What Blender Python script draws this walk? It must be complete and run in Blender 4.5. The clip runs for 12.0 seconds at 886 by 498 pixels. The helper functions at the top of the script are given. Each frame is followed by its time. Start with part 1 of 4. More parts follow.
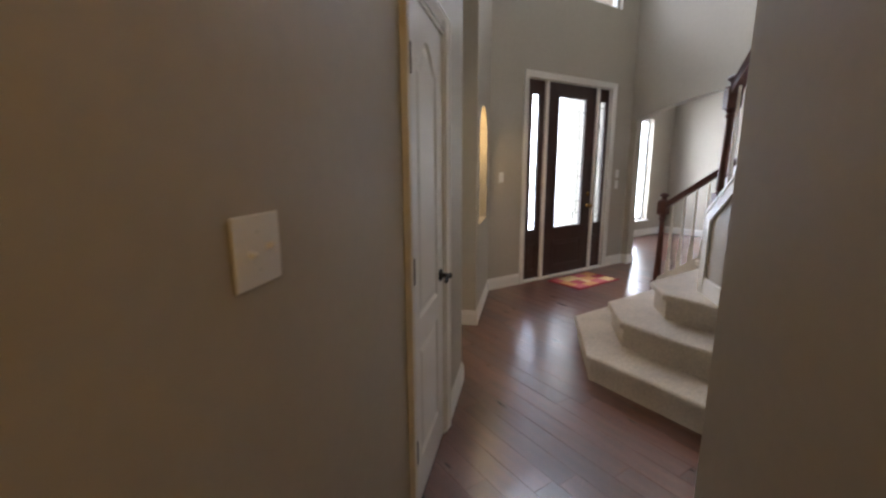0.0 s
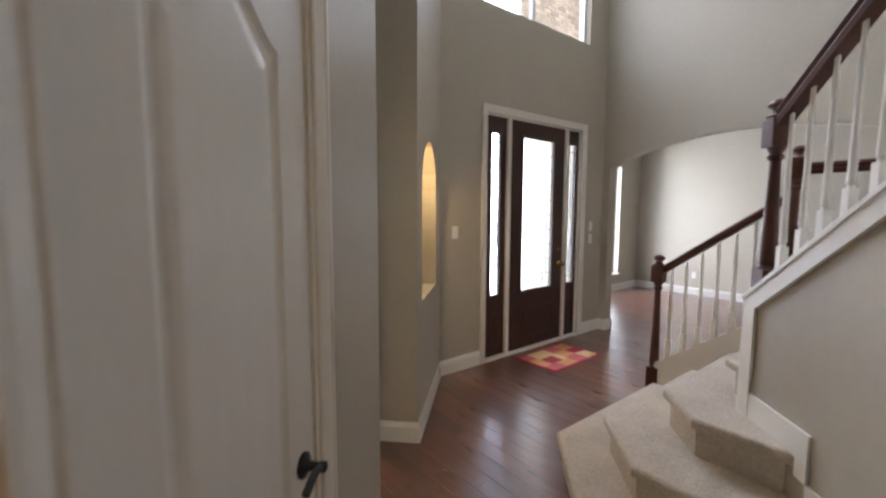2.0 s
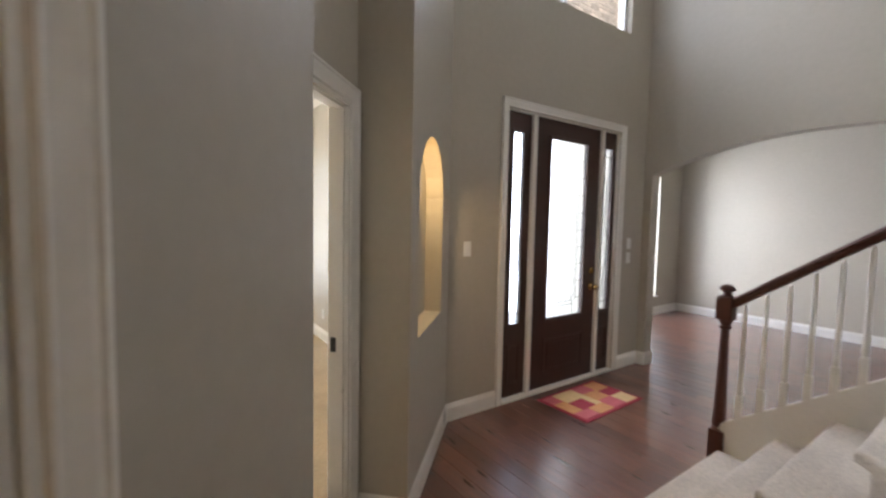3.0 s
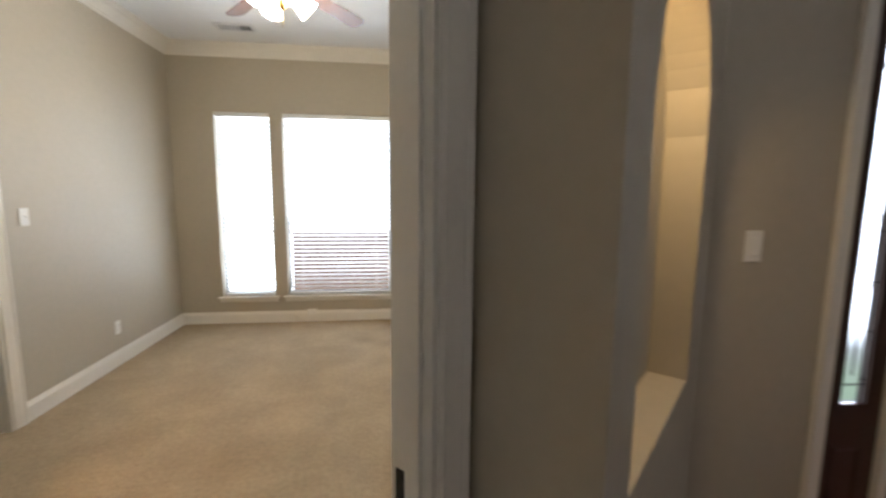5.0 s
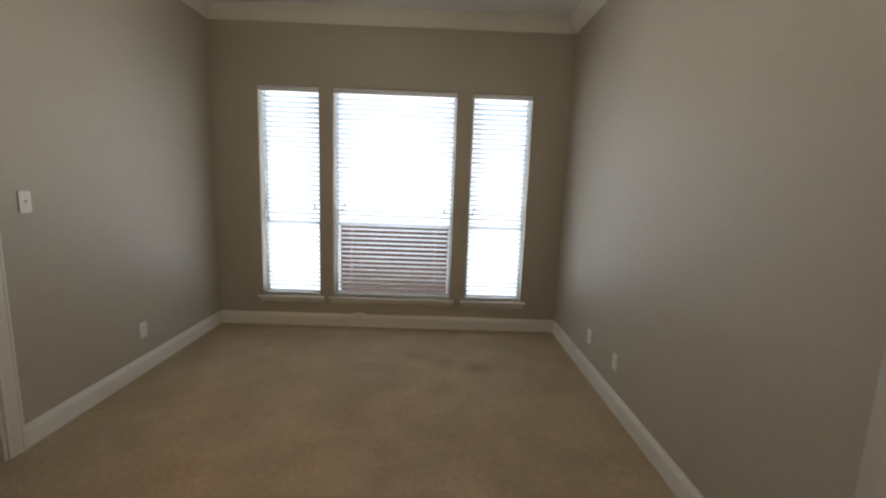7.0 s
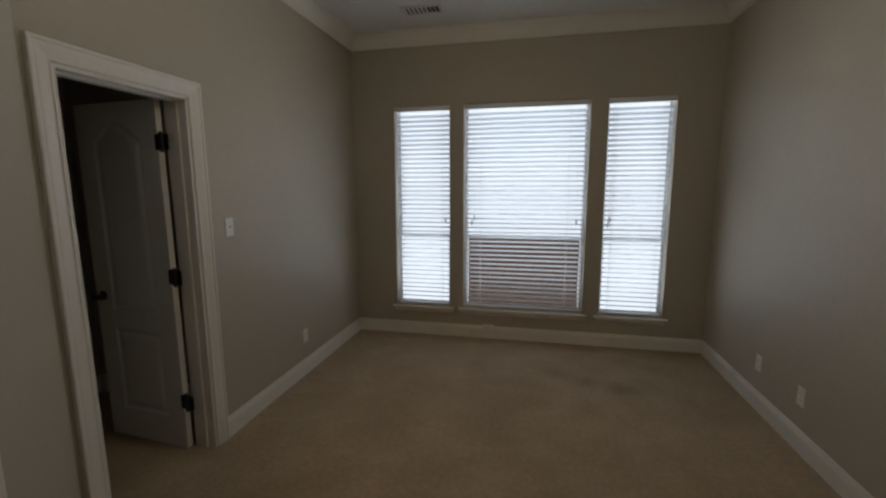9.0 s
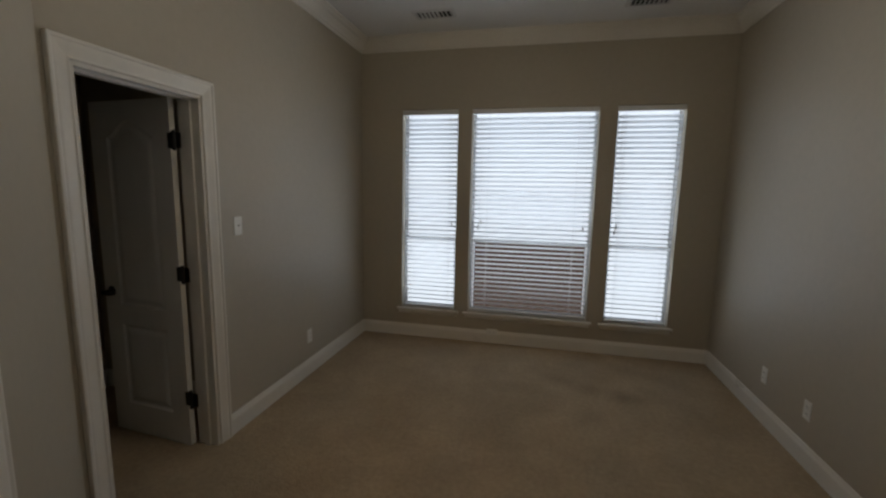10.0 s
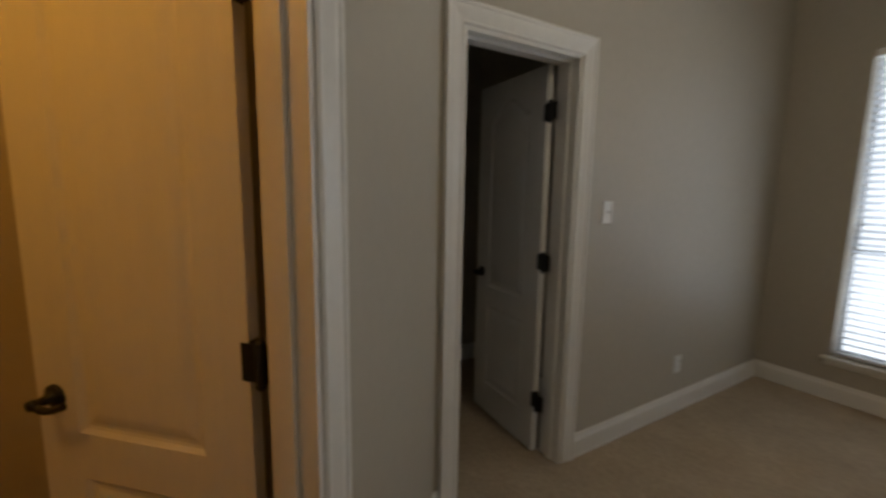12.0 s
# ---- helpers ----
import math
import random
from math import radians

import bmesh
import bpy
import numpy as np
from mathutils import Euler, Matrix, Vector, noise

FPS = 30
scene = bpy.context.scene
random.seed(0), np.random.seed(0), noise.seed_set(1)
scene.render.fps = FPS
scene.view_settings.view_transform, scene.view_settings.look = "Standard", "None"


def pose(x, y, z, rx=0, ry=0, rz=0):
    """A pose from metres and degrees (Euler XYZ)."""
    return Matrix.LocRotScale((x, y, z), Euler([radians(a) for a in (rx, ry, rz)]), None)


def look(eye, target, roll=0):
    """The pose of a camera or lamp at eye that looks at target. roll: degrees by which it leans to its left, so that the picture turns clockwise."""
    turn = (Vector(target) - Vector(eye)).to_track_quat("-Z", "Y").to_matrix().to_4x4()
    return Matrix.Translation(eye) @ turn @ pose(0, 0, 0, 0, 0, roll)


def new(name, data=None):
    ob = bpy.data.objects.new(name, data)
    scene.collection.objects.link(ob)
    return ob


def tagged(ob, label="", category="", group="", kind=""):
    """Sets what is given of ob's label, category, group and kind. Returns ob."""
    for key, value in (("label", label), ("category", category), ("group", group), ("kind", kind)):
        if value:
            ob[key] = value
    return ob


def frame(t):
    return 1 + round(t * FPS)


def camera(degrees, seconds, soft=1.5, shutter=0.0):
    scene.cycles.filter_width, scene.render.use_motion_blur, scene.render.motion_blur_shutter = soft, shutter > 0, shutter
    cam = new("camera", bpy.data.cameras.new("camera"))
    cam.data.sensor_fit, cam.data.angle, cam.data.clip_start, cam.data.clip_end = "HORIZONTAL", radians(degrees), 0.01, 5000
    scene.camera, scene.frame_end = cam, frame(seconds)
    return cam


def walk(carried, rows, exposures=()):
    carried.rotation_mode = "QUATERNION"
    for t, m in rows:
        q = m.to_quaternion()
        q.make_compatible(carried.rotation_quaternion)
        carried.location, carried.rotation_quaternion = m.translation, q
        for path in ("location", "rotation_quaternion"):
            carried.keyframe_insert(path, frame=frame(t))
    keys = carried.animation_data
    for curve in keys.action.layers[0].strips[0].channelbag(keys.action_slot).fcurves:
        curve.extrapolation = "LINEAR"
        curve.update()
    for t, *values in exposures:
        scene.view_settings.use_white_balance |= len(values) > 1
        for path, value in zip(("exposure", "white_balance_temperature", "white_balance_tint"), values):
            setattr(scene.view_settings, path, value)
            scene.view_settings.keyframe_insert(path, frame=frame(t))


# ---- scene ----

cam = camera(92.7, 12.0, soft=2.4, shutter=0.4)
PATH = [
    (0, (0.037, -0.135, 1.446), (1.115, 1.503, 1.057), -0.3),
    (0.5, (0.225, 0.008, 1.488), (1.397, 1.59, 1.136), -0.4),
    (1, (0.425, 0.179, 1.494), (1.573, 1.789, 1.19), 1.1),
    (1.2, (0.489, 0.259, 1.496), (1.676, 1.845, 1.217), 1.4),
    (1.5, (0.612, 0.405, 1.516), (1.839, 1.97, 1.307), 0.9),
    (2, (0.812, 0.622, 1.512), (2.044, 2.187, 1.326), 0.2),
    (2.5, (1.06, 0.824, 1.514), (2.269, 2.409, 1.35), 0.8),
    (2.7, (1.147, 0.909, 1.516), (2.351, 2.499, 1.373), 1.0),
    (4.3, (1.854, 1.805, 1.491), (2.44, 3.707, 1.292), 0.6),
    (4.5, (1.895, 1.926, 1.482), (2.47, 3.83, 1.278), 1.4),
    (5, (1.981, 2.2, 1.48), (2.218, 4.169, 1.225), 0.5),
    (5.5, (1.925, 2.406, 1.468), (1.935, 4.391, 1.228), 2.2),
    (6, (1.880, 2.622, 1.459), (1.888, 4.601, 1.169), 2.1),
    (6.5, (1.886, 2.865, 1.465), (1.918, 4.844, 1.181), 1.1),
    (6.7, (1.865, 2.926, 1.473), (1.914, 4.901, 1.164), 1.8),
    (8.3, (1.536, 2.972, 1.553), (1.332, 4.941, 1.266), 1.7),
    (8.5, (1.523, 2.959, 1.548), (1.248, 4.919, 1.263), 1.2),
    (9, (1.485, 2.935, 1.562), (1.067, 4.868, 1.267), -0.2),
    (9.5, (1.473, 2.924, 1.571), (1.024, 4.852, 1.289), 0.4),
    (10, (1.466, 2.927, 1.567), (1.031, 4.859, 1.286), 1.1),
    (10.5, (1.447, 2.965, 1.517), (0.942, 4.876, 1.213), 1.9),
    (11, (1.374, 3.092, 1.462), (0.439, 4.83, 1.135), 1.6),
    (11.5, (1.253, 3.231, 1.439), (-0.123, 4.65, 1.136), 2.4),
    (11.7, (1.188, 3.295, 1.428), (-0.317, 4.583, 1.158), 2.4),
    (12, (1.056, 3.344, 1.416), (-0.63, 4.384, 1.14), 0.9),
]
EXPOSURES = [(0.0, 0.38), (1.0, 0.45), (2.0, 0.52), (2.7, 0.5), (4.3, 0.05), (5.5, -0.55), (6.0, -0.85), (6.7, -1.3), (8.3, -2.25), (10.5, -2.45), (12.0, -1.95)]
walk(cam, [(t, look(eye, target, roll)) for t, eye, target, roll in PATH], EXPOSURES)

# ---- light ----
world = bpy.data.worlds.new("sky")
scene.world = world
world.use_nodes = True
sky = world.node_tree.nodes.new("ShaderNodeTexSky")
sky.sky_type, sky.sun_disc = "NISHITA", False
sky.sun_elevation, sky.sun_rotation = radians(48), radians(200)
world.node_tree.links.new(sky.outputs[0], world.node_tree.nodes["Background"].inputs[0])
world.node_tree.nodes["Background"].inputs[1].default_value = 0.1


def area_lamp(name, x, y, z, rx, rz, width, height, watts, color):
    lamp = bpy.data.lights.new(name, "AREA")
    lamp.shape, lamp.size, lamp.size_y, lamp.energy, lamp.color = "RECTANGLE", width, height, watts, color
    ob = new(name, lamp)
    ob.matrix_world = pose(x, y, z, rx, 0, rz)
    return ob


def point_lamp(name, x, y, z, watts, color, radius):
    lamp = bpy.data.lights.new(name, "POINT")
    lamp.energy, lamp.color, lamp.shadow_soft_size = watts, color, radius
    ob = new(name, lamp)
    ob.location = (x, y, z)
    return ob


sun = bpy.data.lights.new("sun", "SUN")
sun.energy, sun.angle, sun.color = 3.0, radians(0.5), (1.0, 0.95, 0.88)
sun_ob = new("sun", sun)
sun_ob.matrix_world = pose(0, -8, 12, 42, 0, -20)

DAY = (0.83, 0.90, 1.0)
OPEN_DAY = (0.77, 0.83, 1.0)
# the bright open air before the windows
area_lamp("daylight_garden", 1.2, 9.6, 1.22, -90, 0, 7.6, 3.3, 430, DAY)
# unseen lamp below the sills, added facing up to brighten the bedroom ceiling
area_lamp("ceiling_fill_from_below", 1.4, 8.55, -0.40, 180, 0, 5.0, 1.9, 950, DAY)
area_lamp("daylight_porch", 8.2, 6.6, 1.55, -90, 0, 9.2, 3.3, 1050, OPEN_DAY)
area_lamp("daylight_over_porch", 8.2, 6.6, 6.5, -90, 0, 9.2, 4.0, 1500, OPEN_DAY)
area_lamp("daylight_high_window", 4.42, 4.60, 4.85, -66, 0, 1.7, 1.5, 45, OPEN_DAY)
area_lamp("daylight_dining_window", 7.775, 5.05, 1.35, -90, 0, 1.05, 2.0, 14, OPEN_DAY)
# electric light
WARM = (1.0, 0.62, 0.28)
area_lamp("niche_light", 2.6275, 3.1775, 1.982, 0, 45, 0.05, 0.05, 5.0, (1.0, 0.70, 0.36))
point_lamp("bathroom_light", 0.35, 2.55, 2.30, 42.0, (1.0, 0.43, 0.04), 0.08)
# fill lamp with no seen source, added to warm the hall walls
point_lamp("hall_warm_fill", -0.45, -0.70, 2.55, 4.6, (1.0, 0.56, 0.15), 0.08)


# ---- materials ----
def material(name, color, rough=0.5, metal=0.0, vary=0.0, scale=6.0, bump=0.0, bump_scale=200.0, dark=None, per_object=0.0, coat=0.0, coat_rough=0.2, stretch=(1, 1, 1)):
    """A plain or mottled surface: two noises for colour, a fine one for relief."""
    m = bpy.data.materials.new(name)
    m.use_nodes = True
    nt, n = m.node_tree, m.node_tree.nodes
    shader = n["Principled BSDF"]
    shader.inputs["Roughness"].default_value = rough
    shader.inputs["Metallic"].default_value = metal
    shader.inputs["Coat Weight"].default_value = coat
    shader.inputs["Coat Roughness"].default_value = coat_rough
    shader.inputs["Base Color"].default_value = (*color, 1)
    coords = n.new("ShaderNodeTexCoord")
    mapping = n.new("ShaderNodeMapping")
    mapping.inputs["Scale"].default_value = stretch
    nt.links.new(coords.outputs["Object"], mapping.inputs[0])
    if vary:
        big, small, mix, ramp = (n.new("ShaderNodeTexNoise"), n.new("ShaderNodeTexNoise"), n.new("ShaderNodeMath"), n.new("ShaderNodeMix"))
        big.inputs["Scale"].default_value, small.inputs["Scale"].default_value = scale, scale * 14
        big.inputs["Detail"].default_value, small.inputs["Detail"].default_value = 4, 3
        nt.links.new(mapping.outputs[0], big.inputs["Vector"])
        nt.links.new(mapping.outputs[0], small.inputs["Vector"])
        mix.operation = "ADD"
        nt.links.new(big.outputs[0], mix.inputs[0])
        nt.links.new(small.outputs[0], mix.inputs[1])
        half = n.new("ShaderNodeMapRange")
        half.inputs["From Min"].default_value, half.inputs["From Max"].default_value = 0.65, 1.35
        nt.links.new(mix.outputs[0], half.inputs[0])
        ramp.data_type = "RGBA"
        low = dark or tuple(c * (1 - vary) for c in color)
        high = tuple(min(1, c * (1 + vary * 0.6)) for c in color)
        ramp.inputs["A"].default_value, ramp.inputs["B"].default_value = (*low, 1), (*high, 1)
        nt.links.new(half.outputs[0], ramp.inputs["Factor"])
        out = ramp.outputs["Result"]
        if per_object:
            info, hsv, rng = n.new("ShaderNodeObjectInfo"), n.new("ShaderNodeHueSaturation"), n.new("ShaderNodeMapRange")
            isl = n.new("ShaderNodeNewGeometry")
            both = n.new("ShaderNodeMath")
            both.operation = "ADD"
            nt.links.new(info.outputs["Random"], both.inputs[0])
            nt.links.new(isl.outputs["Random Per Island"], both.inputs[1])
            frac = n.new("ShaderNodeMath")
            frac.operation = "FRACT"
            nt.links.new(both.outputs[0], frac.inputs[0])
            rng.inputs["To Min"].default_value, rng.inputs["To Max"].default_value = 1 - per_object, 1 + per_object
            nt.links.new(frac.outputs[0], rng.inputs[0])
            nt.links.new(rng.outputs[0], hsv.inputs["Value"])
            nt.links.new(out, hsv.inputs["Color"])
            out = hsv.outputs[0]
        nt.links.new(out, shader.inputs["Base Color"])
        rr = n.new("ShaderNodeMapRange")
        rr.inputs["To Min"].default_value, rr.inputs["To Max"].default_value = max(0.02, rough - 0.07), min(1, rough + 0.07)
        nt.links.new(big.outputs[0], rr.inputs[0])
        nt.links.new(rr.outputs[0], shader.inputs["Roughness"])
    if bump:
        fine, b = n.new("ShaderNodeTexNoise"), n.new("ShaderNodeBump")
        fine.inputs["Scale"].default_value, fine.inputs["Detail"].default_value = bump_scale, 3
        b.inputs["Strength"].default_value, b.inputs["Distance"].default_value = bump, 0.003
        nt.links.new(mapping.outputs[0], fine.inputs["Vector"])
        nt.links.new(fine.outputs[0], b.inputs["Height"])
        nt.links.new(b.outputs[0], shader.inputs["Normal"])
    return m


PAINT = material("greige_wall_paint", (0.448, 0.402, 0.322), 0.50, vary=0.05, scale=1.6, bump=0.12, bump_scale=260)
CEILING = material("white_ceiling_paint", (0.86, 0.86, 0.85), 0.8, vary=0.03, scale=2, bump=0.3, bump_scale=160)
TRIM = material("white_trim_paint", (0.78, 0.75, 0.69), 0.3, vary=0.04, scale=3, bump=0.03, bump_scale=90)
DOOR_WHITE = material("white_door_paint", (0.76, 0.74, 0.70), 0.32, vary=0.04, scale=3, bump=0.06, bump_scale=40, stretch=(8, 8, 0.6))
STAINS = [(2.17, 6.19, 0.15, 0.70), (1.68, 6.42, 0.14, 0.82), (1.95, 6.3, 0.10, 0.82), (1.1, 4.6, 0.2, 0.9)]
CARPET = material("beige_carpet", (0.41, 0.315, 0.205), 0.95, vary=0.19, scale=2.6, bump=1.0, bump_scale=90)


def add_stains(m, spots):
    """Worn, darker stains with ragged edges in a carpet, and broad vacuum marks."""
    nt, n = m.node_tree, m.node_tree.nodes
    shader = n["Principled BSDF"]
    color = shader.inputs["Base Color"].links[0].from_socket
    coords, ragged = n.new("ShaderNodeTexCoord"), n.new("ShaderNodeTexNoise")
    ragged.inputs["Scale"].default_value, ragged.inputs["Detail"].default_value = 5.0, 6
    nt.links.new(coords.outputs["Object"], ragged.inputs["Vector"])
    marks = n.new("ShaderNodeTexNoise")
    marks.inputs["Scale"].default_value, marks.inputs["Detail"].default_value, marks.inputs["Distortion"].default_value = 1.3, 3, 1.5
    nt.links.new(coords.outputs["Object"], marks.inputs["Vector"])
    tone = n.new("ShaderNodeMapRange")
    tone.inputs["From Min"].default_value, tone.inputs["From Max"].default_value = 0.35, 0.65
    tone.inputs["To Min"].default_value, tone.inputs["To Max"].default_value = 0.91, 1.05
    nt.links.new(marks.outputs[0], tone.inputs[0])
    level = tone.outputs[0]
    for x, y, radius, dark in spots:
        far = n.new("ShaderNodeVectorMath")
        far.operation, far.inputs[1].default_value = "DISTANCE", (x, y, 0.0)
        nt.links.new(coords.outputs["Object"], far.inputs[0])
        wobble = n.new("ShaderNodeMath")
        wobble.operation, wobble.inputs[1].default_value = "MULTIPLY_ADD", radius * 1.6
        nt.links.new(ragged.outputs[0], wobble.inputs[0])
        nt.links.new(far.outputs["Value"], wobble.inputs[2])
        fade = n.new("ShaderNodeMapRange")
        fade.inputs["From Min"].default_value, fade.inputs["From Max"].default_value = radius * 0.9, radius * 1.9
        fade.inputs["To Min"].default_value, fade.inputs["To Max"].default_value = dark, 1.0
        nt.links.new(wobble.outputs[0], fade.inputs[0])
        both = n.new("ShaderNodeMath")
        both.operation = "MULTIPLY"
        nt.links.new(level, both.inputs[0])
        nt.links.new(fade.outputs[0], both.inputs[1])
        level = both.outputs[0]
    hsv = n.new("ShaderNodeHueSaturation")
    nt.links.new(level, hsv.inputs["Value"])
    nt.links.new(color, hsv.inputs["Color"])
    nt.links.new(hsv.outputs[0], shader.inputs["Base Color"])


add_stains(CARPET, STAINS)
CARPET.node_tree.nodes["Bump"].inputs["Distance"].default_value = 0.008
STAIR_CARPET = material("pale_stair_carpet", (0.58, 0.505, 0.415), 0.95, vary=0.22, scale=4.0, bump=1.0, bump_scale=110)
STAIR_CARPET.node_tree.nodes["Bump"].inputs["Distance"].default_value = 0.009
PLANK = material("dark_hardwood", (0.135, 0.048, 0.026), 0.30, vary=0.45, scale=5, bump=0.30, bump_scale=9, coat=1.0, coat_rough=0.24, per_object=0.24, stretch=(5, 0.7, 1))
PLANK.node_tree.nodes["Principled BSDF"].inputs["Coat IOR"].default_value = 1.75
JOINT = material("floor_joint", (0.015, 0.008, 0.006), 0.6, vary=0.2)
RAILWOOD = material("dark_red_stained_wood", (0.080, 0.020, 0.011), 0.42, vary=0.35, scale=7, bump=0.05, bump_scale=60, stretch=(4, 4, 0.8))
ESPRESSO = material("espresso_door_wood", (0.045, 0.015, 0.009), 0.42, vary=0.35, scale=7, bump=0.06, bump_scale=60, stretch=(6, 6, 0.6))
BRONZE = material("oil_rubbed_bronze", (0.006, 0.005, 0.005), 0.5, metal=0.0, vary=0.2, scale=30)
BRASS = material("polished_brass", (0.62, 0.42, 0.16), 0.22, metal=1.0, vary=0.1, scale=30)
PLASTIC = material("white_plastic", (0.80, 0.79, 0.75), 0.3, vary=0.02, scale=20)
SLOT_SHADE = material("dark_slot_shade", (0.03, 0.03, 0.03), 0.6)
VENT = material("vent_enamel", (0.74, 0.74, 0.73), 0.4, vary=0.03, scale=12)
DUCT_SHADE = material("dark_duct_shade", (0.05, 0.05, 0.05), 0.8)
BLADE = material("cherry_fan_blade", (0.15, 0.065, 0.04), 0.35, vary=0.3, scale=6, stretch=(1, 8, 1))
LEAD = material("lead_came", (0.20, 0.20, 0.21), 0.45, metal=0.3)
VINYL = material("white_window_vinyl", (0.74, 0.74, 0.73), 0.4, vary=0.02)
GRASS = material("lawn", (0.06, 0.10, 0.035), 0.9, vary=0.4, scale=3, bump=0.6, bump_scale=40)
BRICK = material("pale_brick", (0.50, 0.41, 0.34), 0.85, vary=0.3, scale=9, bump=0.3, bump_scale=60, per_object=0.25)
MORTAR = material("mortar", (0.48, 0.45, 0.40), 0.9, vary=0.15, scale=12)


def pane_glass(name, rough, tint):
    m = bpy.data.materials.new(name)
    m.use_nodes = True
    s = m.node_tree.nodes["Principled BSDF"]
    s.inputs["Base Color"].default_value = (*tint, 1)
    s.inputs["Roughness"].default_value = rough
    s.inputs["Transmission Weight"].default_value = 1.0
    s.inputs["IOR"].default_value = 1.1
    return m


GLASS = pane_glass("clear_glass", 0.0, (1, 1, 1))
FROSTED = pane_glass("textured_glass", 0.35, (0.93, 0.97, 1.0))


def screen_material():
    """A brown solar screen, through which little light comes."""
    m = bpy.data.materials.new("brown_insect_screen")
    m.use_nodes = True
    nt, n = m.node_tree, m.node_tree.nodes
    veil = n.new("ShaderNodeBsdfTransparent")
    veil.inputs[0].default_value = (0.33, 0.268, 0.232, 1)
    nt.links.new(veil.outputs[0], n["Material Output"].inputs[0])
    return m


SCREEN = screen_material()


def slat_material():
    """White blind slats that let a little light through."""
    m = material("white_blind_slat", (0.80, 0.82, 0.84), 0.45)
    nt, n = m.node_tree, m.node_tree.nodes
    veil, mix = n.new("ShaderNodeBsdfTranslucent"), n.new("ShaderNodeMixShader")
    veil.inputs[0].default_value = (0.84, 0.87, 0.9, 1)
    mix.inputs[0].default_value = 0.5
    nt.links.new(n["Principled BSDF"].outputs[0], mix.inputs[1])
    nt.links.new(veil.outputs[0], mix.inputs[2])
    nt.links.new(mix.outputs[0], n["Material Output"].inputs[0])
    return m


SLAT = slat_material()


def glowing(name, color, strength):
    m = bpy.data.materials.new(name)
    m.use_nodes = True
    s = m.node_tree.nodes["Principled BSDF"]
    s.inputs["Base Color"].default_value = (0.9, 0.88, 0.82, 1)
    s.inputs["Emission Color"].default_value = (*color, 1)
    s.inputs["Emission Strength"].default_value = strength
    return m


SHADE = glowing("lit_frosted_shade", (1.0, 0.87, 0.66), 85.0)
BULB = glowing("warm_bulb", (1.0, 0.66, 0.30), 12.0)


# ---- shapes ----
def at_qw(q, w):
    """The plan's slanting axes: q = x + y, w = y - x."""
    return ((q - w) / 2, (q + w) / 2)


def mesh_of(name, bm, mat):
    bmesh.ops.recalc_face_normals(bm, faces=bm.faces)
    me = bpy.data.meshes.new(name)
    bm.to_mesh(me)
    bm.free()
    me.materials.append(mat)
    return me


def part(name, bm, mat, parent, label="", at=None, smooth=False):
    ob = new(name, mesh_of(name, bm, mat))
    if smooth:
        ob.data.shade_smooth()
    ob.parent = parent
    if at is not None:
        ob.matrix_local = at
    return tagged(ob, label)


def structure(name, bm, mat, label, category):
    return tagged(new(name, mesh_of(name, bm, mat)), label, category, kind="structure")


def thing(name, m, label, category, group="", kind=""):
    ob = new(name)
    ob.empty_display_size = 0.1
    ob.matrix_world = m
    return tagged(ob, label, category, group, kind)


def box(bm, x0, x1, y0, y1, z0, z1, bevel=0.0, m=None):
    vs = bmesh.ops.create_cube(bm, size=1)["verts"]
    for v in vs:
        v.co = Vector(((x0 + x1) / 2 + v.co.x * (x1 - x0), (y0 + y1) / 2 + v.co.y * (y1 - y0), (z0 + z1) / 2 + v.co.z * (z1 - z0)))
    if bevel:
        es = list({e for v in vs for e in v.link_edges})
        vs = bmesh.ops.bevel(bm, geom=es, offset=bevel, segments=2, affect="EDGES", profile=0.5)["verts"] + [v for v in vs if v.is_valid]
        vs = list({v for v in vs if v.is_valid})
    if m is not None:
        bmesh.ops.transform(bm, matrix=m, verts=vs)
    return bm


def one_box(*size, bevel=0.0):
    return box(bmesh.new(), *size, bevel=bevel)


def prism(bm, poly, z0, z1, bevel=0.0):
    low, high = [bm.verts.new((x, y, z0)) for x, y in poly], [bm.verts.new((x, y, z1)) for x, y in poly]
    top = bm.faces.new(high)
    bm.faces.new(low[::-1])
    for i in range(len(poly)):
        j = (i + 1) % len(poly)
        bm.faces.new((low[i], low[j], high[j], high[i]))
    if bevel:
        bmesh.ops.bevel(bm, geom=list(top.edges), offset=bevel, segments=3, affect="EDGES", profile=0.5)
    return bm


def sweep(bm, profile, path, closed=False, m=None):
    """Runs a profile of (sideways to the left, up) along a path in the plane, with mitred corners."""
    n, rings = len(path), []
    for i, p in enumerate(path):
        p = Vector(p)
        before = Vector(path[i - 1]) if i or closed else None
        after = Vector(path[(i + 1) % n]) if i < n - 1 or closed else None
        d1 = (p - before).normalized() if before is not None else None
        d2 = (after - p).normalized() if after is not None else None
        d1, d2 = d1 or d2, d2 or d1
        n1, n2 = Vector((-d1.y, d1.x)), Vector((-d2.y, d2.x))
        side = n1 + n2
        side = side / max(0.3, side.dot(n1)) if side.length > 1e-6 else n1
        ring = []
        for a, h in profile:
            co = Vector((p.x + side.x * a, p.y + side.y * a, h))
            ring.append(bm.verts.new(m @ co if m is not None else co))
        rings.append(ring)
    k = len(profile)
    for i in range(n if closed else n - 1):
        a, b = rings[i], rings[(i + 1) % n]
        for j in range(k):
            bm.faces.new((a[j], a[(j + 1) % k], b[(j + 1) % k], b[j]))
    if not closed:
        bm.faces.new(rings[0])
        bm.faces.new(rings[-1][::-1])
    return bm


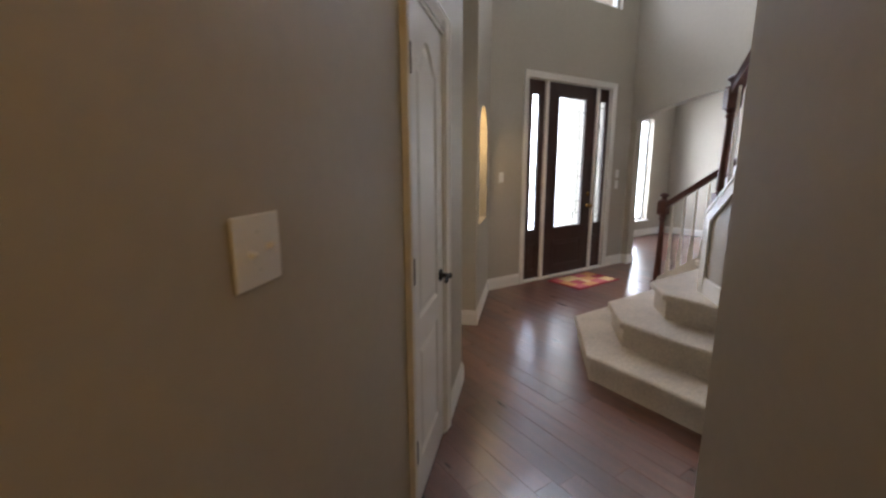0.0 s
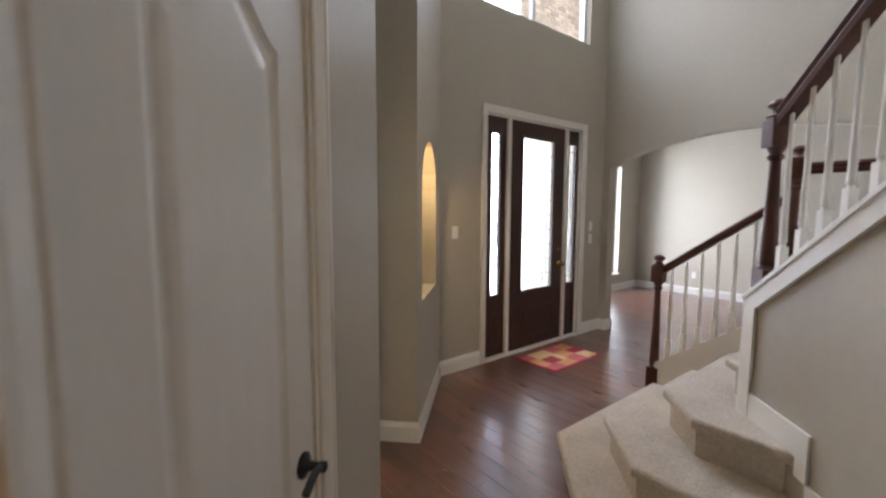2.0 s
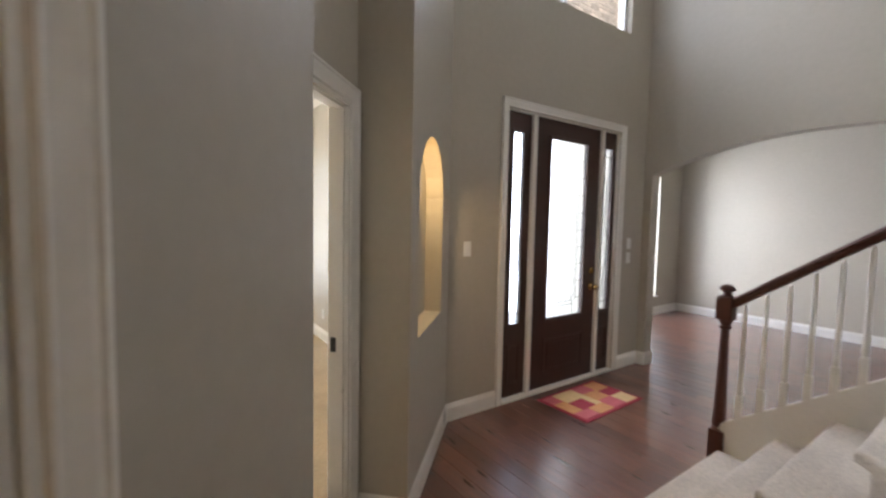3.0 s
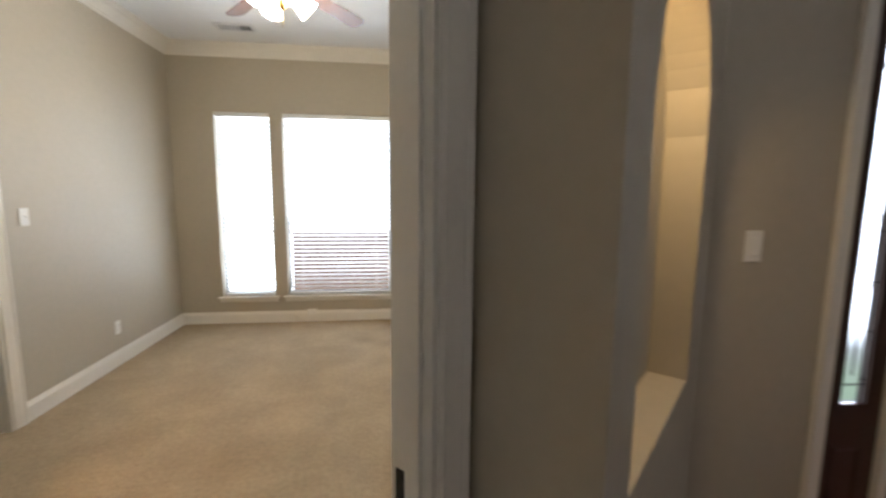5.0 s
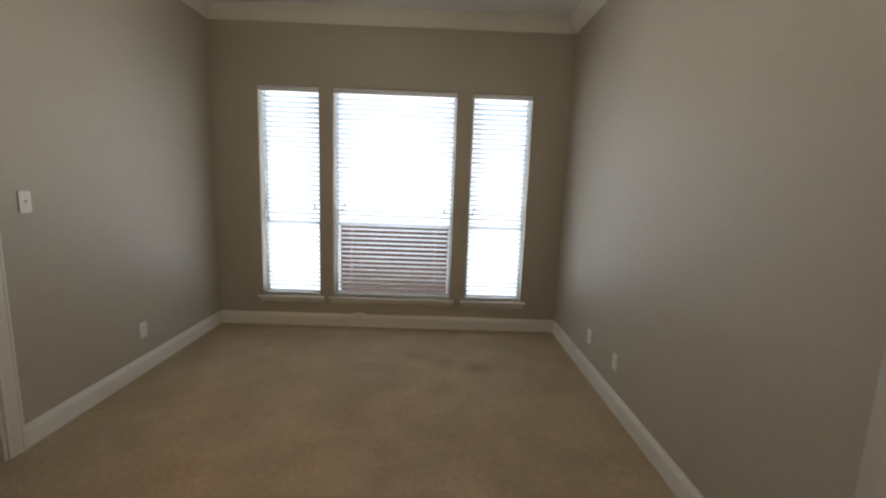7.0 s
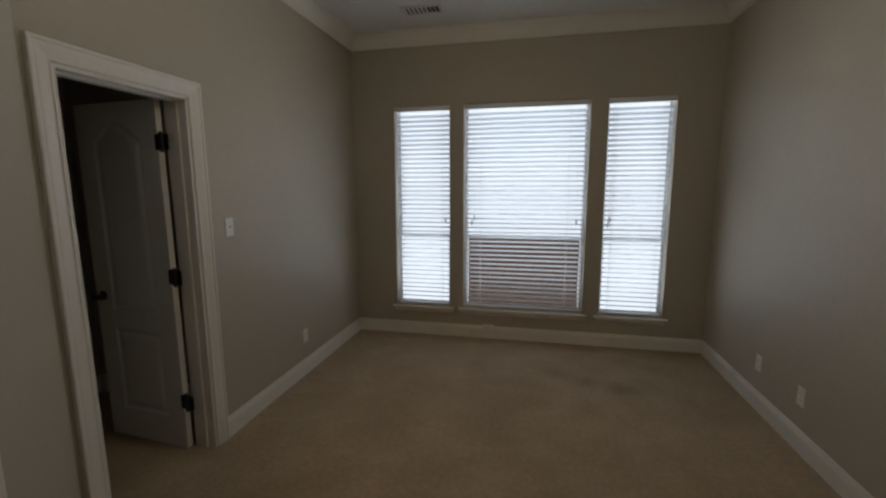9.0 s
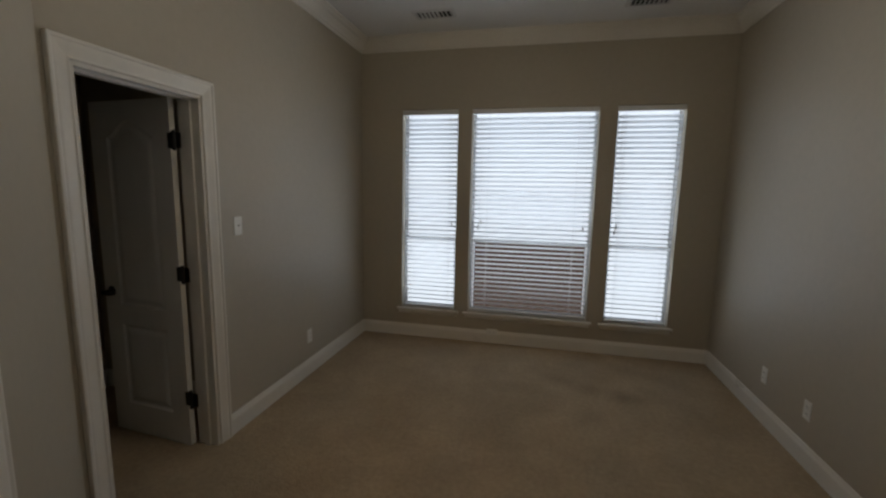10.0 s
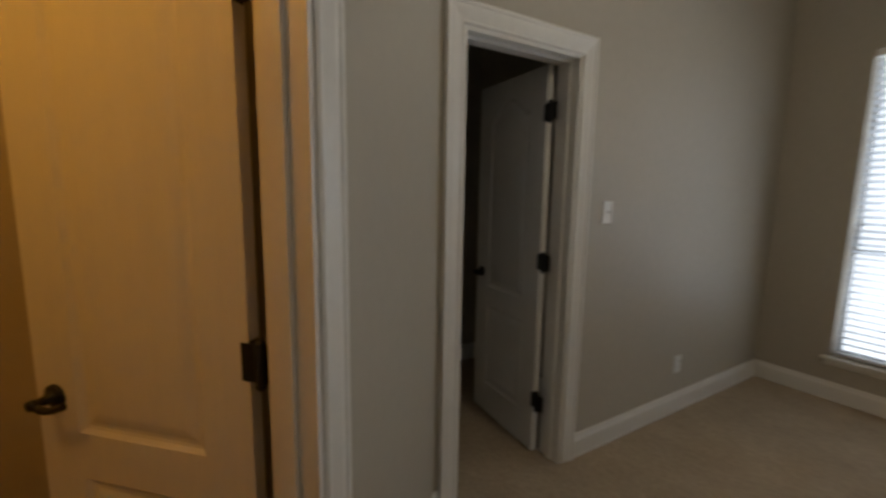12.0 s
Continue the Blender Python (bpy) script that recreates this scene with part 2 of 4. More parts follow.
def lathe(bm, profile, segments=16, m=None):
    rings = []
    for r, z in profile:
        ring = []
        for i in range(segments):
            a = 2 * math.pi * i / segments
            co = Vector((r * math.cos(a), r * math.sin(a), z))
            ring.append(bm.verts.new(m @ co if m is not None else co))
        rings.append(ring)
    for a, b in zip(rings, rings[1:]):
        for j in range(segments):
            bm.faces.new((a[j], a[(j + 1) % segments], b[(j + 1) % segments], b[j]))
    bm.faces.new(rings[0][::-1])
    bm.faces.new(rings[-1])
    return bm


def beam(bm, a, b, profile):
    """A rail from a to b with plumb ends; profile of (sideways, up)."""
    a, b = Vector(a), Vector(b)
    d = Vector((b.x - a.x, b.y - a.y, 0)).normalized()
    side = Vector((-d.y, d.x, 0))
    ends = [[bm.verts.new(p + side * s + Vector((0, 0, u))) for s, u in profile] for p in (a, b)]
    k = len(profile)
    for j in range(k):
        bm.faces.new((ends[0][j], ends[0][(j + 1) % k], ends[1][(j + 1) % k], ends[1][j]))
    bm.faces.new(ends[0])
    bm.faces.new(ends[1][::-1])
    return bm


def wall_bm(length, height, thick, openings=(), z0=0.0):
    """A wall in its own plane: x along it, y from 0 (its face) to thick, with openings (from, to, bottom, top or a function of x)."""
    bm = bmesh.new()
    cuts = {0.0, length}
    for a, b, low, top in openings:
        cuts |= {a, b}
        if callable(top):
            cuts |= {a + (b - a) * i / 24 for i in range(25)}
    cuts = sorted(cuts)
    seen = {}

    def vert(x, y, z):
        key = (round(x, 5), round(y, 5), round(z, 5))
        if key not in seen:
            seen[key] = bm.verts.new((x, y, z))
        return seen[key]

    def quad(*pts):
        vs = []
        for p in pts:
            v = vert(*p)
            if v not in vs:
                vs.append(v)
        if len(vs) > 2:
            try:
                bm.faces.new(vs)
            except ValueError:
                pass

    for x0, x1 in zip(cuts, cuts[1:]):
        mid, spans, below = (x0 + x1) / 2, [], (z0, z0)
        for a, b, low, top in sorted(openings, key=lambda o: o[2]):
            if a < mid < b:
                t0, t1 = (top(x0), top(x1)) if callable(top) else (top, top)
                if low > z0:
                    spans.append((below, (low, low)))
                    quad((x0, 0, low), (x1, 0, low), (x1, thick, low), (x0, thick, low))
                quad((x0, 0, t0), (x1, 0, t1), (x1, thick, t1), (x0, thick, t0))
                below = (t0, t1)
        spans.append((below, (height, height)))
        for (l0, l1), (h0, h1) in spans:
            for y in (0, thick):
                quad((x0, y, l0), (x1, y, l1), (x1, y, h1), (x0, y, h0))
        quad((x0, 0, height), (x1, 0, height), (x1, thick, height), (x0, thick, height))
        if spans[0][0][0] == z0:
            quad((x0, 0, z0), (x1, 0, z0), (x1, thick, z0), (x0, thick, z0))
    for a, b, low, top in openings:
        for x in (a, b):
            t = top(x) if callable(top) else top
            quad((x, 0, low), (x, thick, low), (x, thick, t), (x, 0, t))
    for x in (0, length):
        quad((x, 0, z0), (x, thick, z0), (x, thick, height), (x, 0, height))
    return bm


def along(p0, p1, z=0.0):
    """The pose of a wall's own axes: x from p0 to p1; y to the left, behind the face."""
    return pose(p0[0], p0[1], z, 0, 0, math.degrees(math.atan2(p1[1] - p0[1], p1[0] - p0[0])))


def wall(name, p0, p1, height, thick=0.13, openings=(), z0=0.0, label="greige painted plaster wall", mat=None):
    ob = structure(name, wall_bm(math.dist(p0, p1), height, thick, openings, z0), mat or PAINT, label, "wall")
    ob.matrix_world = along(p0, p1)
    return ob


BASE = [(0, 0), (0, 0.135), (-0.006, 0.135), (-0.010, 0.118), (-0.014, 0.108), (-0.016, 0.10), (-0.016, 0)]
CROWN = [(0, 0), (0, -0.128), (-0.011, -0.128), (-0.016, -0.112), (-0.024, -0.108), (-0.034, -0.088), (-0.058, -0.052), (-0.080, -0.034), (-0.084, -0.022), (-0.096, -0.018), (-0.096, 0)]
CASING = [(0, 0), (0, 0.010), (0.006, 0.015), (0.014, 0.012), (0.022, 0.013), (0.055, 0.019), (0.066, 0.019), (0.072, 0.024), (0.082, 0.024), (0.085, 0.020), (0.085, 0)]


def baseboard(path, label="white moulded baseboard along the wall"):
    """The room lies to the right of the path."""
    return structure("baseboard", sweep(bmesh.new(), BASE, path), TRIM, label, "baseboard")


def casing(name, p0, p1, s0, s1, top, face=-1, bottom=0.0, width=1.0, label="white moulded door casing"):
    """Round an opening from s0 to s1 of the wall p0-p1; face -1: on its face, else on its back at that depth."""
    prof = [(a * width, h) for a, h in CASING]
    up = along(p0, p1) @ Matrix(((1, 0, 0, 0), (0, 0, -1, 0), (0, 1, 0, 0), (0, 0, 0, 1)))
    path = [(s0, bottom), (s0, top), (s1, top), (s1, bottom)]
    if face >= 0:
        up = along(p0, p1) @ Matrix(((1, 0, 0, 0), (0, 0, 1, face), (0, 1, 0, 0), (0, 0, 0, 1)))
    return structure("trim", sweep(bmesh.new(), prof, path, m=up), TRIM, label, "door casing")


def jamb(p0, p1, s0, s1, top, thick, stop):
    """The lining of a door opening, with its stop."""
    bm = bmesh.new()
    prof = [(0, -0.004), (0, thick + 0.004), (-0.018, thick + 0.004), (-0.018, stop + 0.035), (-0.030, stop + 0.035), (-0.030, stop), (-0.018, stop), (-0.018, -0.004)]
    m = along(p0, p1) @ Matrix(((1, 0, 0, 0), (0, 0, 1, 0), (0, 1, 0, 0), (0, 0, 0, 1)))
    sweep(bm, prof, [(s0 - 0.002, 0), (s0 - 0.002, top + 0.002), (s1 + 0.002, top + 0.002), (s1 + 0.002, 0)], m=m)
    return structure("trim", bm, TRIM, "white painted door jamb with a stop", "door jamb")


# ---- setting ----
ROOM_H, TALL = 3.03, 5.4
LEFT, RIGHT, FAR = -0.36, 3.05, 7.13

A0, A1 = (LEFT, 4.19), (LEFT, FAR)
wall("wall_bedroom_west", A0, A1, ROOM_H, 0.13, [(0.104, 0.766, 0, 2.04)])
B0, B1 = (LEFT, FAR), (RIGHT, FAR)
WINDOWS = [(0.44, 1.01), (1.148, 2.325), (2.477, 3.047)]
wall("wall_bedroom_north", B0, B1, ROOM_H, 0.22, [(a, b, 0.315, 2.345) for a, b in WINDOWS])
wall("wall_bedroom_east", (RIGHT, FAR), (RIGHT, 4.04), ROOM_H)
D0, D1 = (RIGHT, 4.04), at_qw(3.62, 0.99)
wall("wall_bedroom_south", D0, D1, TALL, 0.092, [(1.497, 2.277, 0, 2.04)])
E0, E1 = at_qw(3.83, 0.99), at_qw(3.83, 4.55)
wall("wall_bathroom", E0, E1, ROOM_H, 0.095, [(1.024, 1.610, 0, 2.04)])
F0, F1 = at_qw(-3, 0.42), at_qw(3.62, 0.42)
wall("wall_hall_west", F0, F1, TALL, 0.12, [(3.490, 4.108, 0, 2.045)])
wall("wall_recess", at_qw(3.62, 0.595), at_qw(3.62, 0.858), TALL, 0.10)
wall("wall_recess_end", at_qw(5.10, 0.858), at_qw(5.10, 0.472), TALL, 0.08)
NA, NB = (5.335 - 5.215) / math.sqrt(2), (6.285 - 5.215) / math.sqrt(2)
NICHE_R = (NB - NA) / 2


def niche_top(s):
    return 1.66 + math.sqrt(max(0.0, NICHE_R**2 - (s - NA - NICHE_R) ** 2))


H0, H1 = at_qw(5.215, 0.472), (3.098, 3.57)
wall("wall_niche", H0, H1, TALL, 0.115, [(NA, NB, 0.90, niche_top)])
wall("wall_niche_back", at_qw(5.215, 0.636), at_qw(6.85, 0.636), 2.4, 0.05, z0=0.7, label="painted back of the lit wall niche")
I0, I1 = (3.098, 3.57), (5.66, 3.57)
wall("wall_front", I0, I1, TALL, 0.16, [(0.562, 2.102, 0, 2.43), (0.452, 2.192, 3.41, 4.95)])


def arch_top(s):
    return 2.035 + math.sqrt(3.70**2 - (s - 1.475) ** 2) - (3.70 - 0.275)


J0, J1 = (5.66, 3.57), (5.66, -1.0)
wall("wall_arch", J0, J1, TALL, 0.14, [(0.09, 2.86, 0, arch_top)], label="greige wall with a wide shallow archway")
wall("wall_dining_west", (5.80, 3.73), (5.80, 4.80), ROOM_H, 0.10)
K0, K1 = (5.80, 4.80), (9.0, 4.80)
wall("wall_dining_north", K0, K1, ROOM_H, 0.20, [(1.45, 2.50, 0.33, 2.31)])
wall("wall_dining_east", (9.0, 4.80), (9.0, -1.0), ROOM_H)
wall("wall_foyer_south", (9.0, -1.0), (2.3, -1.0), TALL)
wall("wall_hall_east", at_qw(1.50, -0.889), at_qw(-3, -0.889), TALL, 0.12)
wall("wall_hall_return", at_qw(1.62, -4.3), at_qw(1.62, -0.889), TALL, 0.085)
wall("wall_hall_south", at_qw(-3, -1.2), at_qw(-3, 0.7), 2.9)
# closet behind the west wall, bathroom behind the slanting wall
wall("wall_closet_west", (-1.75, 4.02), (-1.75, 5.40), 2.6, 0.08)
wall("wall_closet_north", (-1.75, 5.40), (LEFT - 0.13, 5.40), 2.6, 0.08)
wall("wall_closet_south", (LEFT - 0.13, 4.02), (-1.75, 4.02), 2.6, 0.08)
wall("wall_bathroom_south", at_qw(1.55, 0.60), at_qw(1.55, 4.2), 2.6, 0.08)
# wall added close behind the open door so that its hinge gap stays dark
wall("wall_bathroom_gap_shade", at_qw(1.55, 3.53), at_qw(3.69, 3.53), 2.6, 0.08)
wall("wall_bathroom_east", at_qw(3.48, 0.72), at_qw(1.55, 0.72), 2.6, 0.08)

structure("ceiling", prism(bmesh.new(), [(-0.45, 4.2), (-0.45, 7.25), (3.15, 7.25), (3.15, 4.10), at_qw(3.7, 0.95), at_qw(3.7, 4.5)], ROOM_H, ROOM_H + 0.12), CEILING, "flat white textured bedroom ceiling", "ceiling")
structure("ceiling_foyer", prism(bmesh.new(), [(-3.2, -3.2), (5.9, -3.2), (5.9, 3.8), (-3.2, 3.8)], TALL, TALL + 0.12), CEILING, "high white foyer ceiling", "ceiling")
structure("ceiling_hall", prism(bmesh.new(), [at_qw(1.5, 0.42), at_qw(-3, 0.42), at_qw(-3, -0.889), at_qw(1.5, -0.889)], 2.75, 2.9), CEILING, "low white hallway ceiling", "ceiling")
structure("ceiling_dining", prism(bmesh.new(), [(5.75, -1.1), (9.1, -1.1), (9.1, 4.9), (5.75, 4.9)], ROOM_H, ROOM_H + 0.12), CEILING, "white dining room ceiling", "ceiling")
structure("ceiling_closet", prism(bmesh.new(), [(-1.85, 3.9), (-0.45, 3.9), (-0.45, 5.5), (-1.85, 5.5)], 2.6, 2.7), CEILING, "white closet ceiling", "ceiling")
structure("ceiling_bathroom", prism(bmesh.new(), [at_qw(1.5, 0.65), at_qw(3.62, 0.65), at_qw(3.62, 4.2), at_qw(1.5, 4.2)], 2.6, 2.7), CEILING, "white bathroom ceiling", "ceiling")

structure("floor_carpet", prism(bmesh.new(), [A0, A1, B1, (RIGHT, 4.04), at_qw(4.975, 0.99), at_qw(4.975, 0.87), at_qw(3.87, 0.87), at_qw(3.87, 0.99), E0][::-1], -0.03, 0.006), CARPET, "worn beige cut-pile bedroom carpet with faint stains", "carpet")
structure("floor_closet", prism(bmesh.new(), [(-1.75, 4.02), (LEFT, 4.02 + 0.3), (LEFT, 5.0), (LEFT - 0.13, 5.4), (-1.75, 5.4)], -0.03, 0.004), CARPET, "beige carpet in the closet", "carpet")
structure("floor_bathroom", prism(bmesh.new(), [at_qw(1.55, 0.65), at_qw(3.50, 0.65), at_qw(3.50, 1.0), at_qw(3.80, 1.0), at_qw(3.80, 4.2), at_qw(1.55, 4.2)], -0.03, 0.003), PLANK, "dark bathroom floor", "floor")
floor_wood = structure("floor_wood", prism(bmesh.new(), [at_qw(-3, 0.42), at_qw(3.62, 0.42), at_qw(3.62, 0.88), at_qw(5.10, 0.88), at_qw(5.10, 0.472), (3.098, 3.57), (5.80, 3.57), (5.80, 4.80), (9.0, 4.80), (9.0, -1.0), at_qw(1.62, -3.6), at_qw(1.62, -0.889), at_qw(-3, -0.889)], -0.05, -0.004), JOINT, "dark hand-scraped hardwood plank floor", "floor")
structure("ground", one_box(-300, 300, -300, 300, -0.6, -0.45), GRASS, "lawn round the house", "ground")

# mouldings
structure("trim", sweep(bmesh.new(), CROWN, [A0, A1, B1, (RIGHT, 4.04), E0], closed=True, m=Matrix.Translation((0, 0, ROOM_H))), TRIM, "white crown moulding under the bedroom ceiling", "crown moulding")
baseboard([(LEFT, 5.041), A1, B1, (RIGHT, 4.04), at_qw(4.973 + 0.121, 0.99)])
baseboard([E0, at_qw(3.83, 2.31)])
baseboard([at_qw(3.83, 3.437), A0, (LEFT, 4.208)])
baseboard([F0, at_qw(1.845, 0.42)])
baseboard([at_qw(2.902, 0.42), F1, at_qw(3.62, 0.83)])
baseboard([at_qw(5.10, 0.828), at_qw(5.10, 0.472), I0, (3.588, 3.57)])
baseboard([(5.272, 3.57), J0, (5.66, 3.48), (5.80, 3.48), (5.80, 4.80), K1, (9.0, -1.0)])
baseboard([at_qw(1.62, -1.83), at_qw(1.62, -0.889), at_qw(-3, -0.889)])
baseboard([(5.66, 0.71), (5.66, -1.0)])
baseboard([at_qw(1.55, 0.72), at_qw(1.55, 4.2), at_qw(3.60, 4.2)])
baseboard([(-1.75, 4.02), (-1.75, 5.40), (LEFT - 0.13, 5.40)])
casing("trim", A0, A1, 0.104, 0.766, 2.04)
jamb(A0, A1, 0.104, 0.766, 2.04, 0.13, 0.045)
casing("trim", D0, D1, 1.497, 2.277, 2.04)
casing("trim", D0, D1, 1.497, 2.277, 2.04, face=0.092, width=0.94)
jamb(D0, D1, 1.497, 2.277, 2.04, 0.092, 0.040)
casing("trim", E0, E1, 1.024, 1.610, 2.04)
jamb(E0, E1, 1.024, 1.610, 2.04, 0.095, 0.040)
casing("trim", F0, F1, 3.490, 4.108, 2.045, width=0.75)
jamb(F0, F1, 3.490, 4.108, 2.045, 0.12, 0.045)


# ---- panel doors ----
def eyebrow(x0, x1, z0, z1, rise):
    """A panel outline, clockwise from the lower left, with shoulders and a raised middle on top when rise is given."""
    pts = [(x0, z0), (x0, z1)]
    if rise:
        n = 18
        for i in range(1, n):
            u = i / n
            pts.append((x0 + (x1 - x0) * u, z1 + rise * (0.5 - 0.5 * math.cos(2 * math.pi * u)) ** 0.85))
    return pts + [(x1, z1), (x1, z0)]


# moulded panels: inset from the outline and depth under the door's face
MOULD = [(0.0, 0.0), (0.003, 0.0025), (0.010, 0.0075), (0.017, 0.0095), (0.026, 0.0090), (0.038, 0.0050), (0.050, 0.0025), (0.056, 0.0020)]


def door_skin(width, t, panels):
    """A hollow door leaf whose two faces are open where the panels sit."""
    bm = bmesh.new()
    top, bottom = 2.025, 0.012
    rings = []
    for y in (0.0, t):
        edges, outer = [], None
        for loop in [[(0, bottom), (0, top), (width, top), (width, bottom)]] + [eyebrow(*p) for p in panels]:
            vs = [bm.verts.new((x, y, z)) for x, z in loop]
            outer = outer or vs
            edges += [bm.edges.new((vs[i - 1], vs[i])) for i in range(len(vs))]
        bmesh.ops.triangle_fill(bm, use_beauty=True, use_dissolve=False, edges=edges)
        rings.append(outer)
    for i in range(4):
        bm.faces.new((rings[0][i - 1], rings[0][i], rings[1][i], rings[1][i - 1]))
    return bm


def moulded_panel(x0, x1, z0, z1, rise, y, out):
    bm, rings = bmesh.new(), []
    for inset, depth in MOULD:
        rings.append([bm.verts.new((x, y - out * depth, z)) for x, z in eyebrow(x0 + inset, x1 - inset, z0 + inset, z1 - inset, rise)])
    for a, b in zip(rings, rings[1:]):
        for i in range(len(a)):
            bm.faces.new((a[i - 1], a[i], b[i], b[i - 1]))
    bm.faces.new(rings[-1])
    return bm


def door_handle(parent, x, z, y, out, lever):
    """A round rose with a lever that points along x by lever metres; out: -1 or 1."""
    turn = Matrix.Translation((x, y, z)) @ pose(0, 0, 0, 90 if out < 0 else -90, 0, 0)
    bm = lathe(bmesh.new(), [(0.030, 0), (0.030, 0.006), (0.024, 0.010), (0.012, 0.014), (0.010, 0.042), (0.013, 0.046), (0.013, 0.056), (0.004, 0.060)], 20)
    h = part("door_handle", bm, BRONZE, parent, "dark bronze door lever on a round rose", at=turn, smooth=True)
    up = 1 if out < 0 else -1
    lv = bmesh.new()
    n = 8
    path = [(lever * i / n, 0.010 * math.sin(math.pi * i / n * 1.3)) for i in range(n + 1)]
    sweep(lv, [(0.009, 0.045), (0.004, 0.056), (-0.004, 0.056), (-0.009, 0.045), (-0.004, 0.040), (0.004, 0.040)], path)
    part("lever", lv, BRONZE, h, at=Matrix.Scale(1, 4))
    return up


def panel_door(name, m, width, label, hinge_out, gap=0.004, lever=0.09):
    """A two-panel moulded door: x from its hinges, y its thickness, z up. hinge_out: the face (-1 or 1) that shows the hinges."""
    door = thing(name, m, label, "door", kind="structure")
    t = 0.035
    a, b = width * 0.205, width * 0.795
    panels = ((a, b, 0.830, 1.825, 0.095), (a, b, 0.20, 0.712, 0.0))
    part("door_leaf", door_skin(width, t, panels), DOOR_WHITE, door)
    for out, y in ((-1, 0.0), (1, t)):
        for p in panels:
            part("panel", moulded_panel(*p, y, out), DOOR_WHITE, door)
        door_handle(door, width - 0.06, 0.915, y, out, -lever)
    y = 0.0 if hinge_out < 0 else t
    for z in (0.31, 1.06, 1.80):
        bm = lathe(bmesh.new(), [(0.005, -0.054), (0.011, -0.048), (0.011, 0.048), (0.005, 0.054)], 12, m=Matrix.Translation((-gap / 2 - 0.2 * gap, y + 0.007 * hinge_out, z)))
        box(bm, -1.35 * gap - 0.006, 0.018, y - 0.003, y + 0.0025, z - 0.041, z + 0.041, bevel=0.0008)
        box(bm, -0.002, 0.002, min(y, y - 0.03 * hinge_out), max(y, y - 0.03 * hinge_out), z - 0.044, z + 0.044)
        part("hinge", bm, BRONZE, door, "dark bronze butt hinge")
    part("latch_plate", one_box(width - 0.0005, width + 0.0015, 0.006, 0.029, 0.885, 0.945), BRONZE, door, "dark bronze latch plate")
    return door


# closed hallway closet door, hinged on its hall side
panel_door("door_1", along(F0, F1) @ pose(3.510, 0.004, 0), 0.578, "closed white two-panel arch-top hallway closet door", -1)
# closet door, swung into the closet
panel_door("door_2", pose(LEFT - 0.140, 4.924, 0, 0, 0, 175), 0.61, "open white two-panel closet door swung into the closet", 1, gap=0.05)
# bathroom door, swung into the bathroom
bx, by = at_qw(3.590, 3.345)
panel_door("door_3", pose(bx, by, 0, 0, 0, 225), 0.60, "open white two-panel bathroom door in warm light", 1, gap=0.045)
# strike plate of the bedroom doorway
strike = structure("trim", one_box(-0.0165, -0.0145, 0.008, 0.036, 0.885, 0.955), BRONZE, "dark bronze strike plate in the bedroom door jamb", "strike plate")
strike.matrix_world = along(D0, D1) @ Matrix.Translation((1.497 + 0.033, 0, 0))


# ---- bedroom windows ----
def double_hung(name, x0, x1, y, z0, z1, label, screen=False):
    """A vinyl window with two sashes in an opening of a north wall; y: the inner face of its frame."""
    win = thing(name, Matrix.Identity(4), label, "window", kind="structure")
    fr = [(0, 0), (0, 0.06), (-0.010, 0.06), (-0.010, 0)]
    face = Matrix(((1, 0, 0, 0), (0, 0, 1, y), (0, 1, 0, 0), (0, 0, 0, 1)))
    loop = [(x0, z0), (x0, z1), (x1, z1), (x1, z0)]
    part("window_frame", sweep(bmesh.new(), fr, loop, closed=True, m=face), VINYL, win)
    mid = z0 + (z1 - z0) * 0.36
    for k, (a, b, d) in enumerate(((z0 + 0.010, mid + 0.02, 0.005), (mid - 0.02, z1 - 0.010, 0.032))):
        sash = part("sash", sweep(bmesh.new(), [(0, 0), (0, 0.026), (-0.018, 0.026), (-0.018, 0)], [(x0 + 0.010, a), (x0 + 0.010, b), (x1 - 0.010, b), (x1 - 0.010, a)], closed=True, m=Matrix.Translation((0, d, 0)) @ face), VINYL, win)
        pane = part("pane", one_box(x0 + 0.028, x1 - 0.028, y + d + 0.011, y + d + 0.015, a + 0.018, b - 0.018), GLASS, sash, "clear glass pane")
        pane.visible_shadow = False
    if screen:
        mesh = part("insect_screen", one_box(x0 + 0.030, x1 - 0.030, y + 0.064, y + 0.066, z0 + 0.02, mid), SCREEN, win, "brown insect screen over the lower sash")
        mesh.visible_shadow = False
    return win


def window_sill(x0, x1, y_face, y_back, z):
    sill = thing("window_sill", Matrix.Identity(4), "white painted window sill with a moulded apron", "window sill", "bedroom window sills", kind="structure")
    bm = box(bmesh.new(), x0 - 0.045, x1 + 0.045, y_face - 0.045, y_face - 0.001, z - 0.022, z, bevel=0.006)
    box(bm, x0 + 0.001, x1 - 0.001, y_face - 0.01, y_back, z - 0.016, z - 0.0005)
    part("stool", bm, TRIM, sill)
    prof = [(0, 0), (0, 0.012), (-0.02, 0.014), (-0.04, 0.010), (-0.045, 0)]
    face = Matrix(((1, 0, 0, 0), (0, 0, -1, y_face), (0, 1, 0, 0), (0, 0, 0, 1)))
    part("apron", sweep(bmesh.new(), prof, [(x0 - 0.03, z - 0.0225), (x1 + 0.03, z - 0.0225)], m=face), TRIM, sill)
    return sill


def slat_mesh(width):
    bm = bmesh.new()
    n = 4
    prof = [(-0.025 + 0.05 * i / n, 0.004 * math.sin(math.pi * i / n)) for i in range(n + 1)]
    prof += [(a, h - 0.0028) for a, h in prof[::-1]]
    sweep(bm, prof, [(0, 0), (width, 0)])
    return mesh_of("slat", bm, SLAT)


